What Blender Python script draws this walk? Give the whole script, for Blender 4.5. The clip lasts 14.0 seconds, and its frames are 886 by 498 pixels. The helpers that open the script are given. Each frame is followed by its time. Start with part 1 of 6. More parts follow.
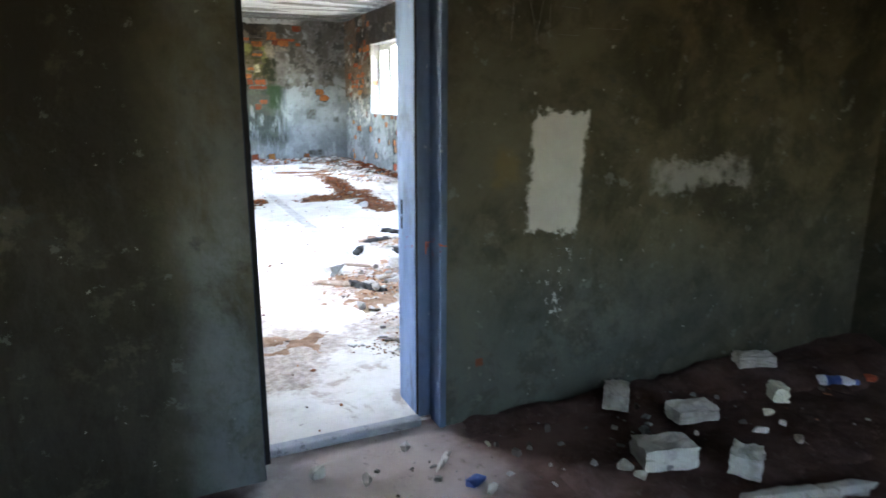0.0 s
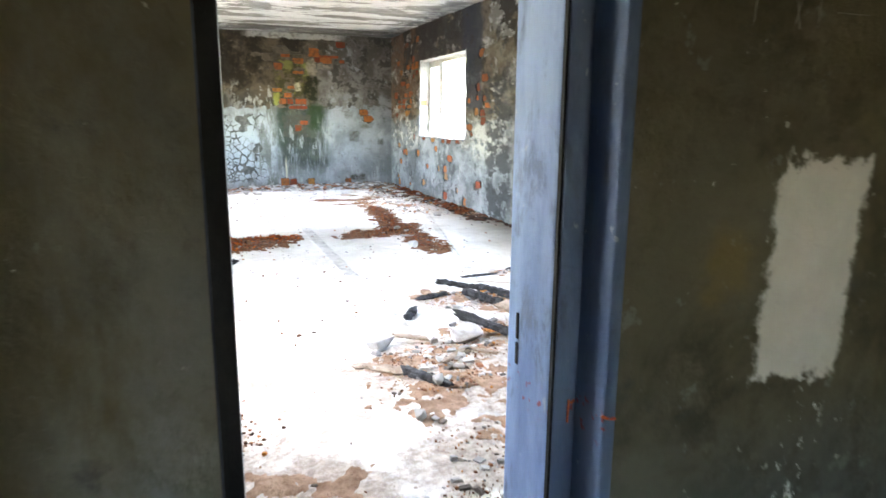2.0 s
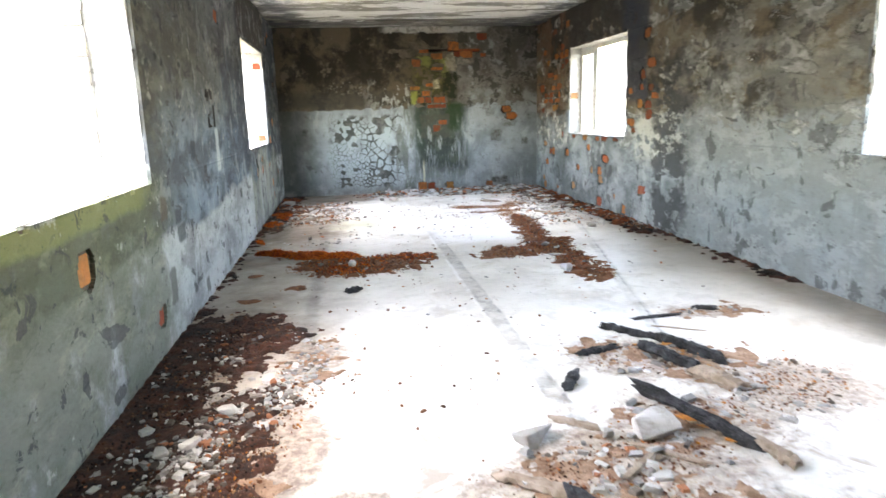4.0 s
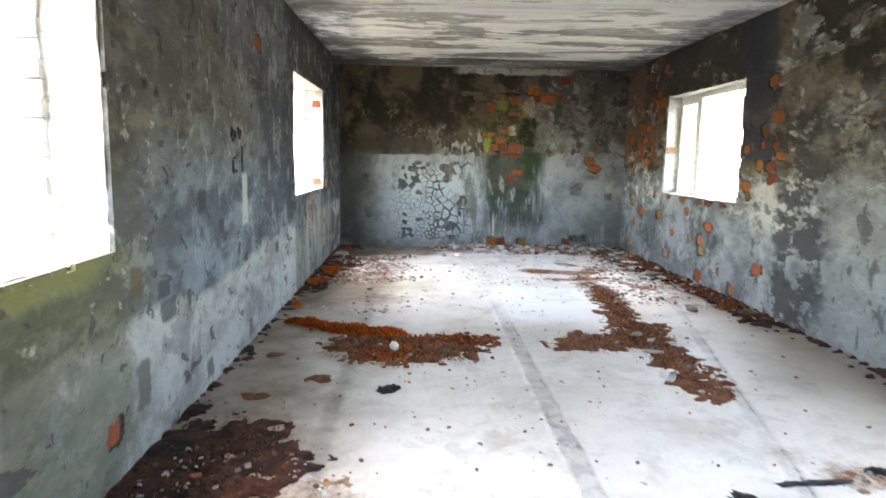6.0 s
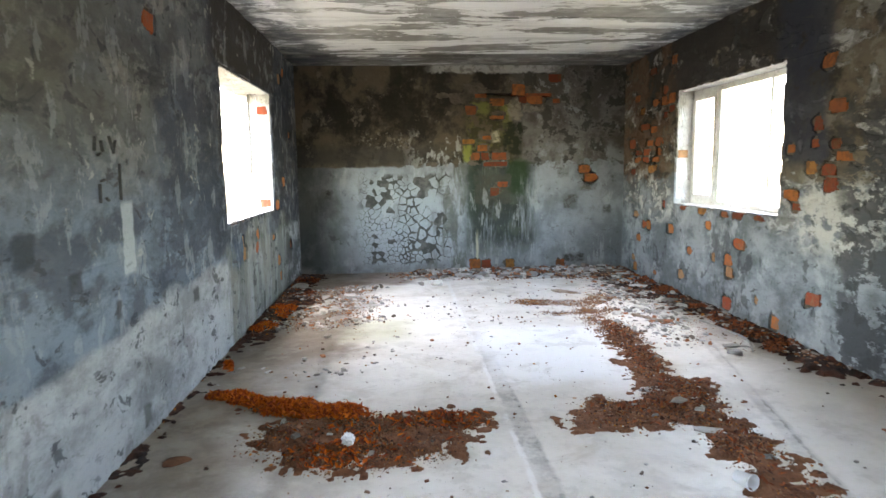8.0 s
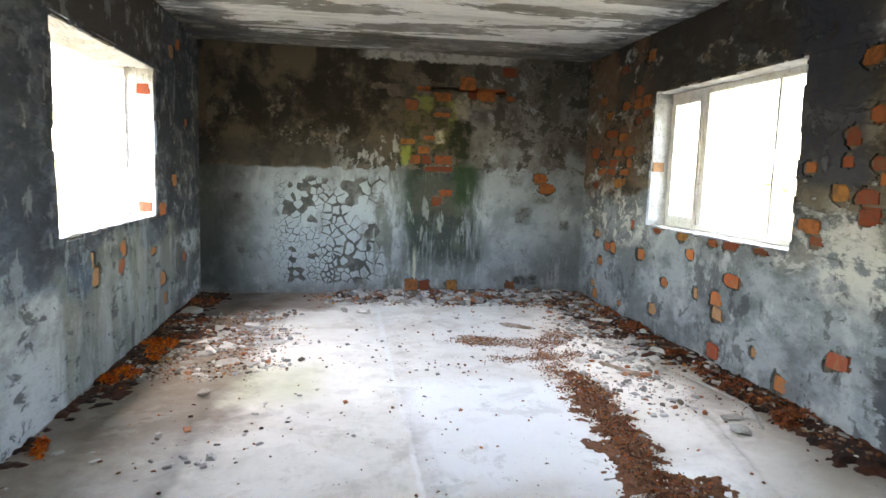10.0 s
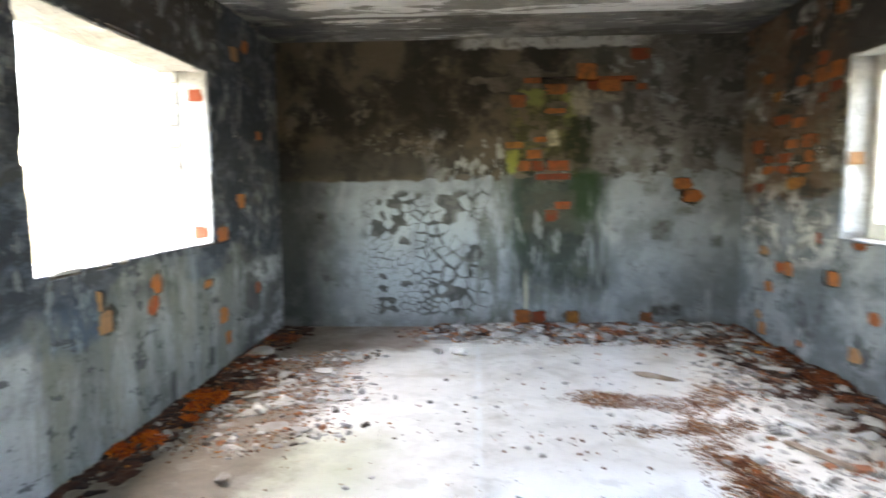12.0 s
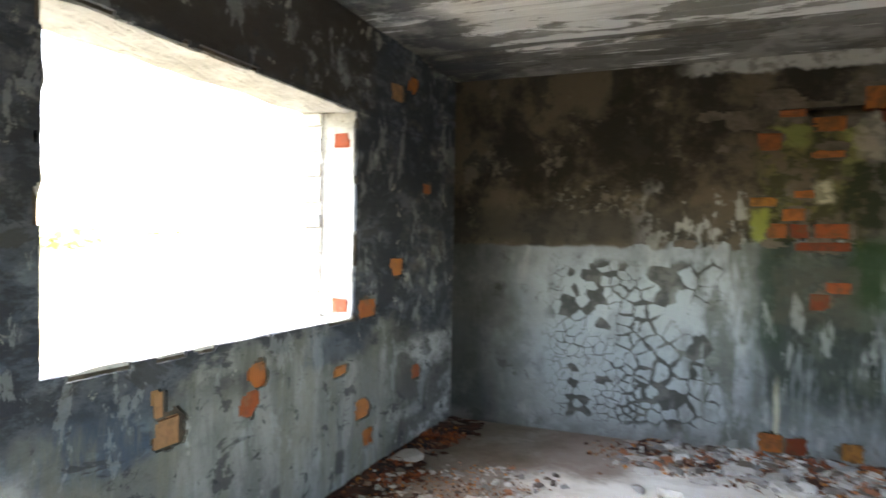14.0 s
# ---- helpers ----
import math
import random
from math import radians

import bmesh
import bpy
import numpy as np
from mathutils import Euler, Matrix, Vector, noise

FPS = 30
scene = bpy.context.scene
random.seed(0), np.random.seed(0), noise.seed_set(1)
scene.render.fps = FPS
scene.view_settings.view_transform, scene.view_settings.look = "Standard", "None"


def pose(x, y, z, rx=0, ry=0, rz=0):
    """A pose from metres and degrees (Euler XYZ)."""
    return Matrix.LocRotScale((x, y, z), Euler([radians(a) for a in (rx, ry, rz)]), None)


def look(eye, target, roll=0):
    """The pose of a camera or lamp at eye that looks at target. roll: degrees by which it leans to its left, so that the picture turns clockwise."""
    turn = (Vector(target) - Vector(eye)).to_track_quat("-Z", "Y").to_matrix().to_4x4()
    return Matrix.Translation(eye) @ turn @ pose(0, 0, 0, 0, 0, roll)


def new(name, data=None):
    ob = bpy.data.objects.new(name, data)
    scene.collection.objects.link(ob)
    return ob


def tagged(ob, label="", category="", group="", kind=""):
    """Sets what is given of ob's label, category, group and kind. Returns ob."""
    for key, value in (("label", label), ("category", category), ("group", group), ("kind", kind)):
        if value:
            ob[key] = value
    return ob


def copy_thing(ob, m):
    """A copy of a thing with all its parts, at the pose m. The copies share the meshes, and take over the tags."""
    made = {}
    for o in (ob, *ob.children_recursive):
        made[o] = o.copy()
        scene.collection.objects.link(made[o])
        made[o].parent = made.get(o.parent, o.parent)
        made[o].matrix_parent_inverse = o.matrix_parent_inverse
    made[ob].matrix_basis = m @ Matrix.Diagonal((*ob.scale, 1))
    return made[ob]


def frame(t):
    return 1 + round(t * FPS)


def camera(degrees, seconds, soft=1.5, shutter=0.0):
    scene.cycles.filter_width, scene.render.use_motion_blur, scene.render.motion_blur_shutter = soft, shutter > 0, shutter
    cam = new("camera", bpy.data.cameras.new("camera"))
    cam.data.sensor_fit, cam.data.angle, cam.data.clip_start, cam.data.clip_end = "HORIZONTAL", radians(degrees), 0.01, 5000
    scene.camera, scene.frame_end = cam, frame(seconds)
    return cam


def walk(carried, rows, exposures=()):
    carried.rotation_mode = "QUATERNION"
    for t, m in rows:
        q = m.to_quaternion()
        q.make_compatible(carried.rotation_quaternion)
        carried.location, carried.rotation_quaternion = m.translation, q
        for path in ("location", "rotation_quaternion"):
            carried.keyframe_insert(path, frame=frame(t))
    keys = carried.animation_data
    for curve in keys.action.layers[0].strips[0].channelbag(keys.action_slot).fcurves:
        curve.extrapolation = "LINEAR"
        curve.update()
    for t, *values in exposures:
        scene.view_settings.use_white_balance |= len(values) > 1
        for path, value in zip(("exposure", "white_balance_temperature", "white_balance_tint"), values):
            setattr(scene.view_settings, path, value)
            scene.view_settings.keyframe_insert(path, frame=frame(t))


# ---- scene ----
cam = camera(69.1, 14.0, shutter=0.4)
PATH = [
    (0, (0.024, 0.037, 1.282), (0.825, 1.812, 0.826), 0.2),
    (0.5, (0.04, 0.308, 1.299), (0.742, 2.119, 0.822), 1.8),
    (1, (0.066, 0.663, 1.311), (0.9, 2.43, 0.887), 2.5),
    (1.5, (0.123, 0.905, 1.324), (0.896, 2.689, 0.854), -0.4),
    (2, (0.282, 1.222, 1.309), (0.978, 3.054, 0.91), 0.5),
    (2.2, (0.336, 1.326, 1.294), (1.008, 3.169, 0.903), 1.4),
    (2.5, (0.387, 1.488, 1.283), (1.01, 3.337, 0.843), -0.1),
    (2.8, (0.37, 1.635, 1.269), (0.983, 3.486, 0.822), 0.6),
    (3, (0.448, 1.739, 1.306), (0.993, 3.609, 0.852), 2.7),
    (3.2, (0.475, 1.822, 1.326), (0.953, 3.716, 0.897), -0.1),
    (5.3, (0.632, 3.045, 1.368), (0.707, 5.005, 0.975), 1.9),
    (5.5, (0.647, 3.12, 1.385), (0.776, 5.08, 1.008), 2.0),
    (6, (0.684, 3.427, 1.417), (0.753, 5.406, 1.135), 1.0),
    (6.5, (0.735, 3.771, 1.444), (0.723, 5.755, 1.192), 0.5),
    (7, (0.736, 4.123, 1.41), (0.83, 6.098, 1.112), 1.7),
    (7.5, (0.711, 4.453, 1.463), (0.876, 6.425, 1.175), -0.1),
    (8, (0.799, 4.789, 1.426), (0.924, 6.77, 1.178), -0.7),
    (8.5, (0.912, 5.078, 1.457), (0.982, 7.06, 1.203), -0.7),
    (9, (0.946, 5.381, 1.433), (1.06, 7.362, 1.18), 1.0),
    (9.2, (0.955, 5.535, 1.456), (1.184, 7.508, 1.219), 2.3),
    (11.3, (1.246, 6.862, 1.446), (1.591, 8.813, 1.174), 1.2),
    (11.5, (1.302, 6.975, 1.458), (1.628, 8.928, 1.173), 0.1),
    (12, (1.353, 7.326, 1.385), (1.249, 9.315, 1.195), -0.6),
    (12.5, (1.435, 7.651, 1.46), (0.929, 9.579, 1.288), 0.3),
    (13, (1.435, 8.022, 1.483), (1.0, 9.969, 1.341), 2.1),
    (13.5, (1.409, 8.304, 1.501), (0.947, 10.248, 1.421), 0.5),
    (14, (1.368, 8.635, 1.469), (0.609, 10.486, 1.447), 1.0),
]
walk(cam, [(t, look(eye, target, roll)) for t, eye, target, roll in PATH],
     exposures=[(0, 6.25, 6900, 12), (1.5, 6.4, 7400, 13), (2.5, 6.1, 7800, 14), (3.0, 5.95, 7900, 14), (5.5, 5.5, 7900, 14), (9.0, 5.3, 7800, 14), (11.5, 5.2, 7800, 14), (12.5, 5.3, 7900, 14), (14, 5.1, 7900, 14)])

# ---- light ----
world = bpy.data.worlds.new("overcast")
scene.world = world
world.use_nodes = True
wn = world.node_tree
sky = wn.nodes.new("ShaderNodeTexSky")
sky.sky_type = "NISHITA"
sky.sun_disc = False
sky.sun_elevation, sky.sun_rotation = radians(74), radians(293)
sky.air_density, sky.dust_density, sky.ozone_density = 1.2, 1.5, 1.0
wn.links.new(sky.outputs[0], wn.nodes["Background"].inputs[0])
wn.nodes["Background"].inputs[1].default_value = 0.14
sun = new("sun", bpy.data.lights.new("sun", "SUN"))
sun.data.energy, sun.data.angle, sun.data.color = 0.75, radians(120), (1, 0.97, 0.92)
sun.matrix_world = look((-6, 2.6, 24), (0, 0, 0))

# ---- plan ----
XL, XR, YN, YF, TOP = -0.6, 3.9, 2.5, 13.66, 2.82      # the long room
SILL, HEAD = 1.0, 2.25
WT = 0.38                                             # outer walls
DL, DR, DH = 0.28, 1.0, 2.04                          # doorway
VX0, VX1, VY0 = -2.4, 3.5, -3.2                       # the dark front room


# ---- small numeric noise ----
lattices = {}


def lattice(seed):
    if seed not in lattices:
        lattices[seed] = np.random.RandomState(seed).rand(256, 256)
    return lattices[seed]


def vnoise(u, v, seed=0):
    t = lattice(seed)
    iu, iv = np.floor(u).astype(int), np.floor(v).astype(int)
    fu, fv = u - iu, v - iv
    fu, fv = fu * fu * (3 - 2 * fu), fv * fv * (3 - 2 * fv)
    a, b = t[iu % 256, iv % 256], t[(iu + 1) % 256, iv % 256]
    c, d = t[iu % 256, (iv + 1) % 256], t[(iu + 1) % 256, (iv + 1) % 256]
    return (a * (1 - fu) + b * fu) * (1 - fv) + (c * (1 - fu) + d * fu) * fv


def fbm(u, v, seed=0, octaves=4):
    total, amp = 0, 0.5
    for k in range(octaves):
        total, u, v, amp = total + amp * vnoise(u, v, seed + k), u * 2.03 + 7, v * 2.03 + 3, amp * 0.5
    return total / (1 - 0.5 ** octaves) - 0.5


# ---- materials ----
class Shade:
    """A material, with short ways to add its nodes."""

    def __init__(s, name):
        s.mat = bpy.data.materials.new(name)
        s.mat.use_nodes = True
        s.nt = s.mat.node_tree
        s.bsdf = s.nt.nodes["Principled BSDF"]
        s.pos = s.nt.nodes.new("ShaderNodeNewGeometry").outputs["Position"]
        sep = s.nt.nodes.new("ShaderNodeSeparateXYZ")
        s.nt.links.new(s.pos, sep.inputs[0])
        s.x, s.y, s.z = sep.outputs

    def put(s, socket, value):
        if hasattr(value, "links"):
            s.nt.links.new(value, socket)
        elif isinstance(value, tuple) and len(value) == 3 and socket.type == "RGBA":
            socket.default_value = (*value, 1)
        else:
            socket.default_value = value

    def math(s, op, a, b=0.0, clamp=False):
        n = s.nt.nodes.new("ShaderNodeMath")
        n.operation, n.use_clamp = op, clamp
        s.put(n.inputs[0], a), s.put(n.inputs[1], b)
        return n.outputs[0]

    def mul(s, *v):
        out = v[0]
        for w in v[1:]:
            out = s.math("MULTIPLY", out, w)
        return out

    def add(s, a, b):
        return s.math("ADD", a, b)

    def inv(s, a):
        return s.math("SUBTRACT", 1.0, a)

    def most(s, a, b):
        return s.math("MAXIMUM", a, b)

    def stretch(s, x, y, z):
        n = s.nt.nodes.new("ShaderNodeVectorMath")
        n.operation = "MULTIPLY"
        s.put(n.inputs[0], s.pos)
        n.inputs[1].default_value = (x, y, z)
        return n.outputs[0]

    def noise(s, scale, detail=5.0, rough=0.6, bend=0.0, vec=None):
        n = s.nt.nodes.new("ShaderNodeTexNoise")
        s.put(n.inputs["Vector"], vec or s.pos)
        n.inputs["Scale"].default_value, n.inputs["Detail"].default_value = scale, detail
        n.inputs["Roughness"].default_value, n.inputs["Distortion"].default_value = rough, bend
        return n.outputs["Fac"]

    def cells(s, scale, feature="DISTANCE_TO_EDGE", vec=None, out="Distance"):
        n = s.nt.nodes.new("ShaderNodeTexVoronoi")
        n.feature = feature
        s.put(n.inputs["Vector"], vec or s.pos)
        n.inputs["Scale"].default_value = scale
        return n.outputs[out]

    def band(s, v, lo, hi):
        n = s.nt.nodes.new("ShaderNodeMapRange")
        n.interpolation_type = "SMOOTHSTEP"
        s.put(n.inputs[0], v)
        n.inputs[1].default_value, n.inputs[2].default_value = lo, hi
        return n.outputs[0]

    def near(s, v, mid, half, soft):
        """1 within half of mid, fading over soft."""
        return s.inv(s.band(s.math("ABSOLUTE", s.math("SUBTRACT", v, mid)), half - soft, half + soft))

    def mix(s, fac, a, b):
        n = s.nt.nodes.new("ShaderNodeMix")
        n.data_type = "RGBA"
        s.put(n.inputs[0], fac), s.put(n.inputs[6], a), s.put(n.inputs[7], b)
        return n.outputs[2]

    def random(s):
        return s.nt.nodes.new("ShaderNodeObjectInfo").outputs["Random"]

    def island(s):
        return s.nt.nodes.new("ShaderNodeNewGeometry").outputs["Random Per Island"]

    def done(s, color, rough=0.9, height=None, depth=0.004, metal=0.0, spec=0.3):
        s.put(s.bsdf.inputs["Base Color"], color), s.put(s.bsdf.inputs["Roughness"], rough)
        s.bsdf.inputs["Metallic"].default_value = metal
        s.bsdf.inputs["Specular IOR Level"].default_value = spec
        if height is not None:
            b = s.nt.nodes.new("ShaderNodeBump")
            b.inputs["Strength"].default_value, b.inputs["Distance"].default_value = 1.0, depth
            s.put(b.inputs["Height"], height)
            s.nt.links.new(b.outputs[0], s.bsdf.inputs["Normal"])
        return s.mat


def wobble(s, axis, scale, amp, vec=None):
    """A coordinate pushed about by noise, so that a border along it is ragged."""
    return s.add(axis, s.mul(s.math("SUBTRACT", s.noise(scale, 6, 0.65, 0, vec), 0.5), amp))


def patch(s, scale, lo, soft=0.03, bend=0.12, vec=None, rough=0.7):
    """Sharp-edged blotches."""
    return s.band(s.noise(scale, 9, rough, bend, vec), lo, lo + soft)


def shoved(s, scale, amount):
    """The place, pushed about, for cracks that wander."""
    nz = s.nt.nodes.new("ShaderNodeTexNoise")
    nz.inputs["Scale"].default_value, nz.inputs["Detail"].default_value = scale, 4
    s.nt.links.new(s.pos, nz.inputs["Vector"])
    sc = s.nt.nodes.new("ShaderNodeVectorMath")
    sc.operation = "SCALE"
    sc.inputs["Scale"].default_value = amount
    s.nt.links.new(nz.outputs["Color"], sc.inputs[0])
    add = s.nt.nodes.new("ShaderNodeVectorMath")
    s.nt.links.new(s.pos, add.inputs[0]), s.nt.links.new(sc.outputs[0], add.inputs[1])
    return add.outputs[0]


def grey_paint(s):
    """The pale grey-blue paint of the end wall."""
    low = s.mix(s.band(s.noise(1.7, 8, 0.62, 0.1), 0.36, 0.62), (0.18, 0.197, 0.20), (0.30, 0.33, 0.34))
    bright = s.mul(s.near(wobble(s, s.x, 2, 0.4), 0.75, 0.75, 0.4), s.near(wobble(s, s.z, 2, 0.4), 0.75, 0.6, 0.25))
    low = s.mix(s.mul(bright, 0.75), low, s.mix(s.noise(4, 7, 0.7), (0.33, 0.37, 0.38), (0.44, 0.485, 0.50)))
    low = s.mix(s.mul(patch(s, 4.5, 0.57, 0.08, 0.2, s.stretch(1, 1, 0.6)), 0.55), low, (0.19, 0.20, 0.195))
    cloud = patch(s, 2.6, 0.5, 0.12, 0.2, s.stretch(1, 1, 0.7))
    low = s.mix(s.mul(cloud, 0.5), low, (0.155, 0.168, 0.165))
    stain = patch(s, 7, 0.59, 0.06, 0.3)
    low = s.mix(s.mul(stain, 0.6), low, (0.11, 0.112, 0.10))
    wash = s.mul(patch(s, 3.4, 0.56, 0.08, 0.2, s.stretch(1.4, 1, 0.35)), 0.5)
    low = s.mix(wash, low, (0.45, 0.475, 0.47))
    # paint nearly black towards the left corner
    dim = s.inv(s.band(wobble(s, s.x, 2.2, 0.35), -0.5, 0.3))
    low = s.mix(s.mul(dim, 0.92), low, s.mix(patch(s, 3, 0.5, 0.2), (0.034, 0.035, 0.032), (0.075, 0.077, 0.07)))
    olive = s.mul(s.near(wobble(s, s.x, 3, 0.4), 1.48, 0.24, 0.1), s.band(s.noise(4, 8, 0.7, 0.2, s.stretch(1.4, 1, 0.4)), 0.42, 0.56))
    low = s.mix(s.mul(olive, 0.75), low, s.mix(patch(s, 6, 0.5, 0.1), (0.075, 0.078, 0.058), (0.14, 0.145, 0.115)))
    foot = s.mul(s.inv(s.band(wobble(s, s.z, 5, 0.22), 0.02, 0.16)), patch(s, 4, 0.42, 0.15))
    low = s.mix(s.mul(foot, 0.7), low, (0.15, 0.155, 0.15))
    return s.mix(s.mul(s.band(s.noise(38, 6, 0.7), 0.5, 0.72), 0.14), low, (0.08, 0.085, 0.08))


def flake_paint():
    s = Shade("cracked_grey_paint")
    return s.done(grey_paint(s), 0.85, s.noise(30, 7, 0.7), 0.003)


def back_plaster():
    s = Shade("back_plaster")
    zz, xx = wobble(s, wobble(s, s.z, 4, 0.22), 16, 0.08), wobble(s, s.x, 3, 0.5)
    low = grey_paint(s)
    # bare render where the paint has cracked off
    zone = s.mul(s.band(wobble(s, s.x, 5, 0.25), 0.14, 0.34), s.inv(s.band(wobble(s, s.x, 5, 0.25), 1.42, 1.52)), s.inv(s.band(wobble(s, s.z, 6, 0.25), 1.32, 1.40)), s.band(wobble(s, s.z, 6, 0.2), 0.08, 0.16))
    low = s.mix(s.mul(zone, 0.9), low, s.mix(patch(s, 5, 0.48, 0.12), (0.045, 0.044, 0.037), (0.11, 0.108, 0.092)))
    hair = s.mul(s.inv(s.band(s.cells(3.4, vec=shoved(s, 6, 0.4)), 0.0, 0.011)), patch(s, 1.6, 0.5, 0.05), s.band(s.x, 2.4, 2.7))
    low = s.mix(s.mul(hair, 0.85), low, (0.10, 0.10, 0.09))
    # soot-brown above, on the far half mottled with grey
    up = s.mix(patch(s, 1.6, 0.42, 0.16, 0.1), (0.022, 0.018, 0.013), (0.10, 0.08, 0.054))
    up = s.mix(s.mul(patch(s, 3.0, 0.55, 0.05), 0.75), up, (0.032, 0.028, 0.021))
    up = s.mix(s.mul(patch(s, 3.6, 0.58, 0.06), 0.75), up, (0.15, 0.13, 0.10))
    block = s.mul(s.near(wobble(s, s.x, 9, 0.06), 0.75, 0.08, 0.015), s.near(wobble(s, s.z, 9, 0.08), 2.66, 0.14, 0.02))
    up = s.mix(s.mul(block, 0.8), up, (0.020, 0.018, 0.012))
    smoke = s.mul(s.near(wobble(s, s.z, 3, 0.3), 1.6, 0.13, 0.08), s.inv(s.band(xx, 1.1, 1.6)))
    up = s.mix(s.mul(smoke, 0.6), up, (0.035, 0.034, 0.03))
    flecks = s.mul(s.near(wobble(s, s.x, 5, 0.3), 0.6, 0.35, 0.1), s.near(wobble(s, s.z, 5, 0.3), 1.82, 0.12, 0.05), patch(s, 13, 0.55, 0.05))
    up = s.mix(s.mul(flecks, 0.7), up, (0.20, 0.19, 0.16))
    right = s.mix(patch(s, 2.1, 0.42, 0.16, 0.1), (0.080, 0.073, 0.06), (0.165, 0.16, 0.145))
    right = s.mix(s.mul(patch(s, 4.2, 0.52, 0.05, 0.2), 0.85), right, (0.042, 0.038, 0.03))
    right = s.mix(s.mul(patch(s, 4.8, 0.57, 0.05, 0.3), 0.75), right, (0.25, 0.265, 0.265))
    up = s.mix(s.band(wobble(s, s.x, 2, 0.6), 2.2, 2.5), up, right)
    tongues = s.mul(s.near(xx, 1.4, 0.42, 0.2), s.inv(s.band(zz, 1.8, 2.0)), patch(s, 6, 0.53, 0.04, 0.2, s.stretch(1, 1, 0.5)))
    up = s.mix(s.mul(tongues, 0.8), up, (0.33, 0.335, 0.31))
    edge = s.add(s.z, s.mul(s.math("SUBTRACT", s.noise(5, 7, 0.65), 0.5), s.add(0.10, s.mul(s.band(s.x, 0.9, 1.6), 0.55))))
    col = s.mix(s.band(edge, 1.44, 1.475), low, up)
    far_up = s.mul(s.band(s.x, 2.5, 2.8), s.near(wobble(s, s.z, 2.5, 0.8), 1.5, 0.22, 0.1), patch(s, 3.4, 0.46, 0.08))
    col = s.mix(s.mul(far_up, 0.7), col, (0.26, 0.28, 0.285))
    rim = s.mul(s.band(wobble(s, s.z, 6, 0.16), 2.69, 2.72), s.near(wobble(s, s.x, 3, 0.4), 2.1, 0.85, 0.1), s.inv(s.mul(patch(s, 9, 0.5, 0.08), 0.5)))
    col = s.mix(s.mul(rim, 0.85), col, (0.40, 0.40, 0.375))
    # algae running down below the broken bricks
    run = s.noise(5, 8, 0.72, 0.3, s.stretch(1.5, 1, 0.22))
    streak = s.mul(s.near(wobble(s, s.x, 3, 0.25), 2.17, 0.46, 0.12), s.band(run, 0.31, 0.5), s.inv(s.band(wobble(s, s.z, 8, 0.08), 1.49, 1.53)), s.band(zz, 0.0, 0.55))
    col = s.mix(s.mul(streak, 0.88), col, s.mix(patch(s, 4, 0.48, 0.12), (0.010, 0.017, 0.008), (0.042, 0.052, 0.030)))
    green = s.mul(s.near(wobble(s, s.x, 5, 0.2), 2.4, 0.14, 0.05), s.near(wobble(s, s.z, 5, 0.2), 1.3, 0.24, 0.06))
    col = s.mix(s.mul(green, 0.85), col, (0.018, 0.042, 0.014))
    deep = s.mul(s.near(wobble(s, s.x, 5, 0.2), 1.78, 0.07, 0.04), s.near(wobble(s, s.z, 5, 0.2), 1.1, 0.36, 0.1))
    col = s.mix(s.mul(deep, 0.7), col, (0.020, 0.04, 0.022))
    moss = s.mul(s.near(wobble(s, s.x, 4, 0.2), 2.0, 0.30, 0.08), s.near(wobble(s, s.z, 4, 0.2), 1.92, 0.46, 0.1), patch(s, 5, 0.46, 0.06))
    col = s.mix(s.mul(moss, 0.85), col, s.mix(patch(s, 6, 0.5, 0.08), (0.040, 0.040, 0.014), (0.11, 0.105, 0.035)))
    for mx, mz, rx, rz, tone in ((1.71, 1.63, 0.06, 0.12, (0.22, 0.24, 0.05)), (1.87, 2.24, 0.15, 0.07, (0.16, 0.17, 0.05)), (2.26, 2.15, 0.06, 0.2, (0.20, 0.21, 0.07)),
                                 (2.34, 1.83, 0.13, 0.22, (0.014, 0.018, 0.008)), (2.36, 2.22, 0.09, 0.14, (0.26, 0.235, 0.18)), (2.62, 2.24, 0.14, 0.05, (0.22, 0.20, 0.16)),
                                 (2.1, 1.85, 0.06, 0.07, (0.40, 0.37, 0.26)), (2.06, 1.14, 0.26, 0.2, (0.06, 0.06, 0.045)), (2.0, 0.86, 0.07, 0.12, (0.035, 0.04, 0.032)),
                                 (3.15, 0.95, 0.1, 0.1, (0.09, 0.088, 0.075)), (3.67, 0.84, 0.06, 0.055, (0.11, 0.112, 0.10)), (-0.2, 1.09, 0.05, 0.05, (0.045, 0.043, 0.038)),
                                 (3.05, 1.36, 0.07, 0.05, (0.12, 0.12, 0.105)), (3.2, 0.16, 0.16, 0.05, (0.05, 0.048, 0.04)), (3.4, 1.15, 0.12, 0.05, (0.13, 0.13, 0.115))):
        spot = s.mul(s.near(wobble(s, s.x, 9, 0.14), mx, rx, 0.025), s.near(wobble(s, s.z, 9, 0.14), mz, rz, 0.025), s.add(0.45, s.mul(patch(s, 11, 0.46, 0.06), 0.5)))
        col = s.mix(spot, col, tone)
    run2 = s.mul(s.near(wobble(s, s.x, 8, 0.05), 1.84, 0.016, 0.012), s.inv(s.band(s.z, 0.4, 0.62)), 0.75)
    col = s.mix(run2, col, (0.5, 0.46, 0.32))
    drips = s.mul(patch(s, 8, 0.56, 0.05, 0.2, s.stretch(1, 1, 0.25)), s.near(s.x, 1.95, 0.85, 0.1), s.inv(s.band(s.z, 1.0, 1.4)))
    col = s.mix(s.mul(drips, 0.4), col, (0.42, 0.44, 0.42))
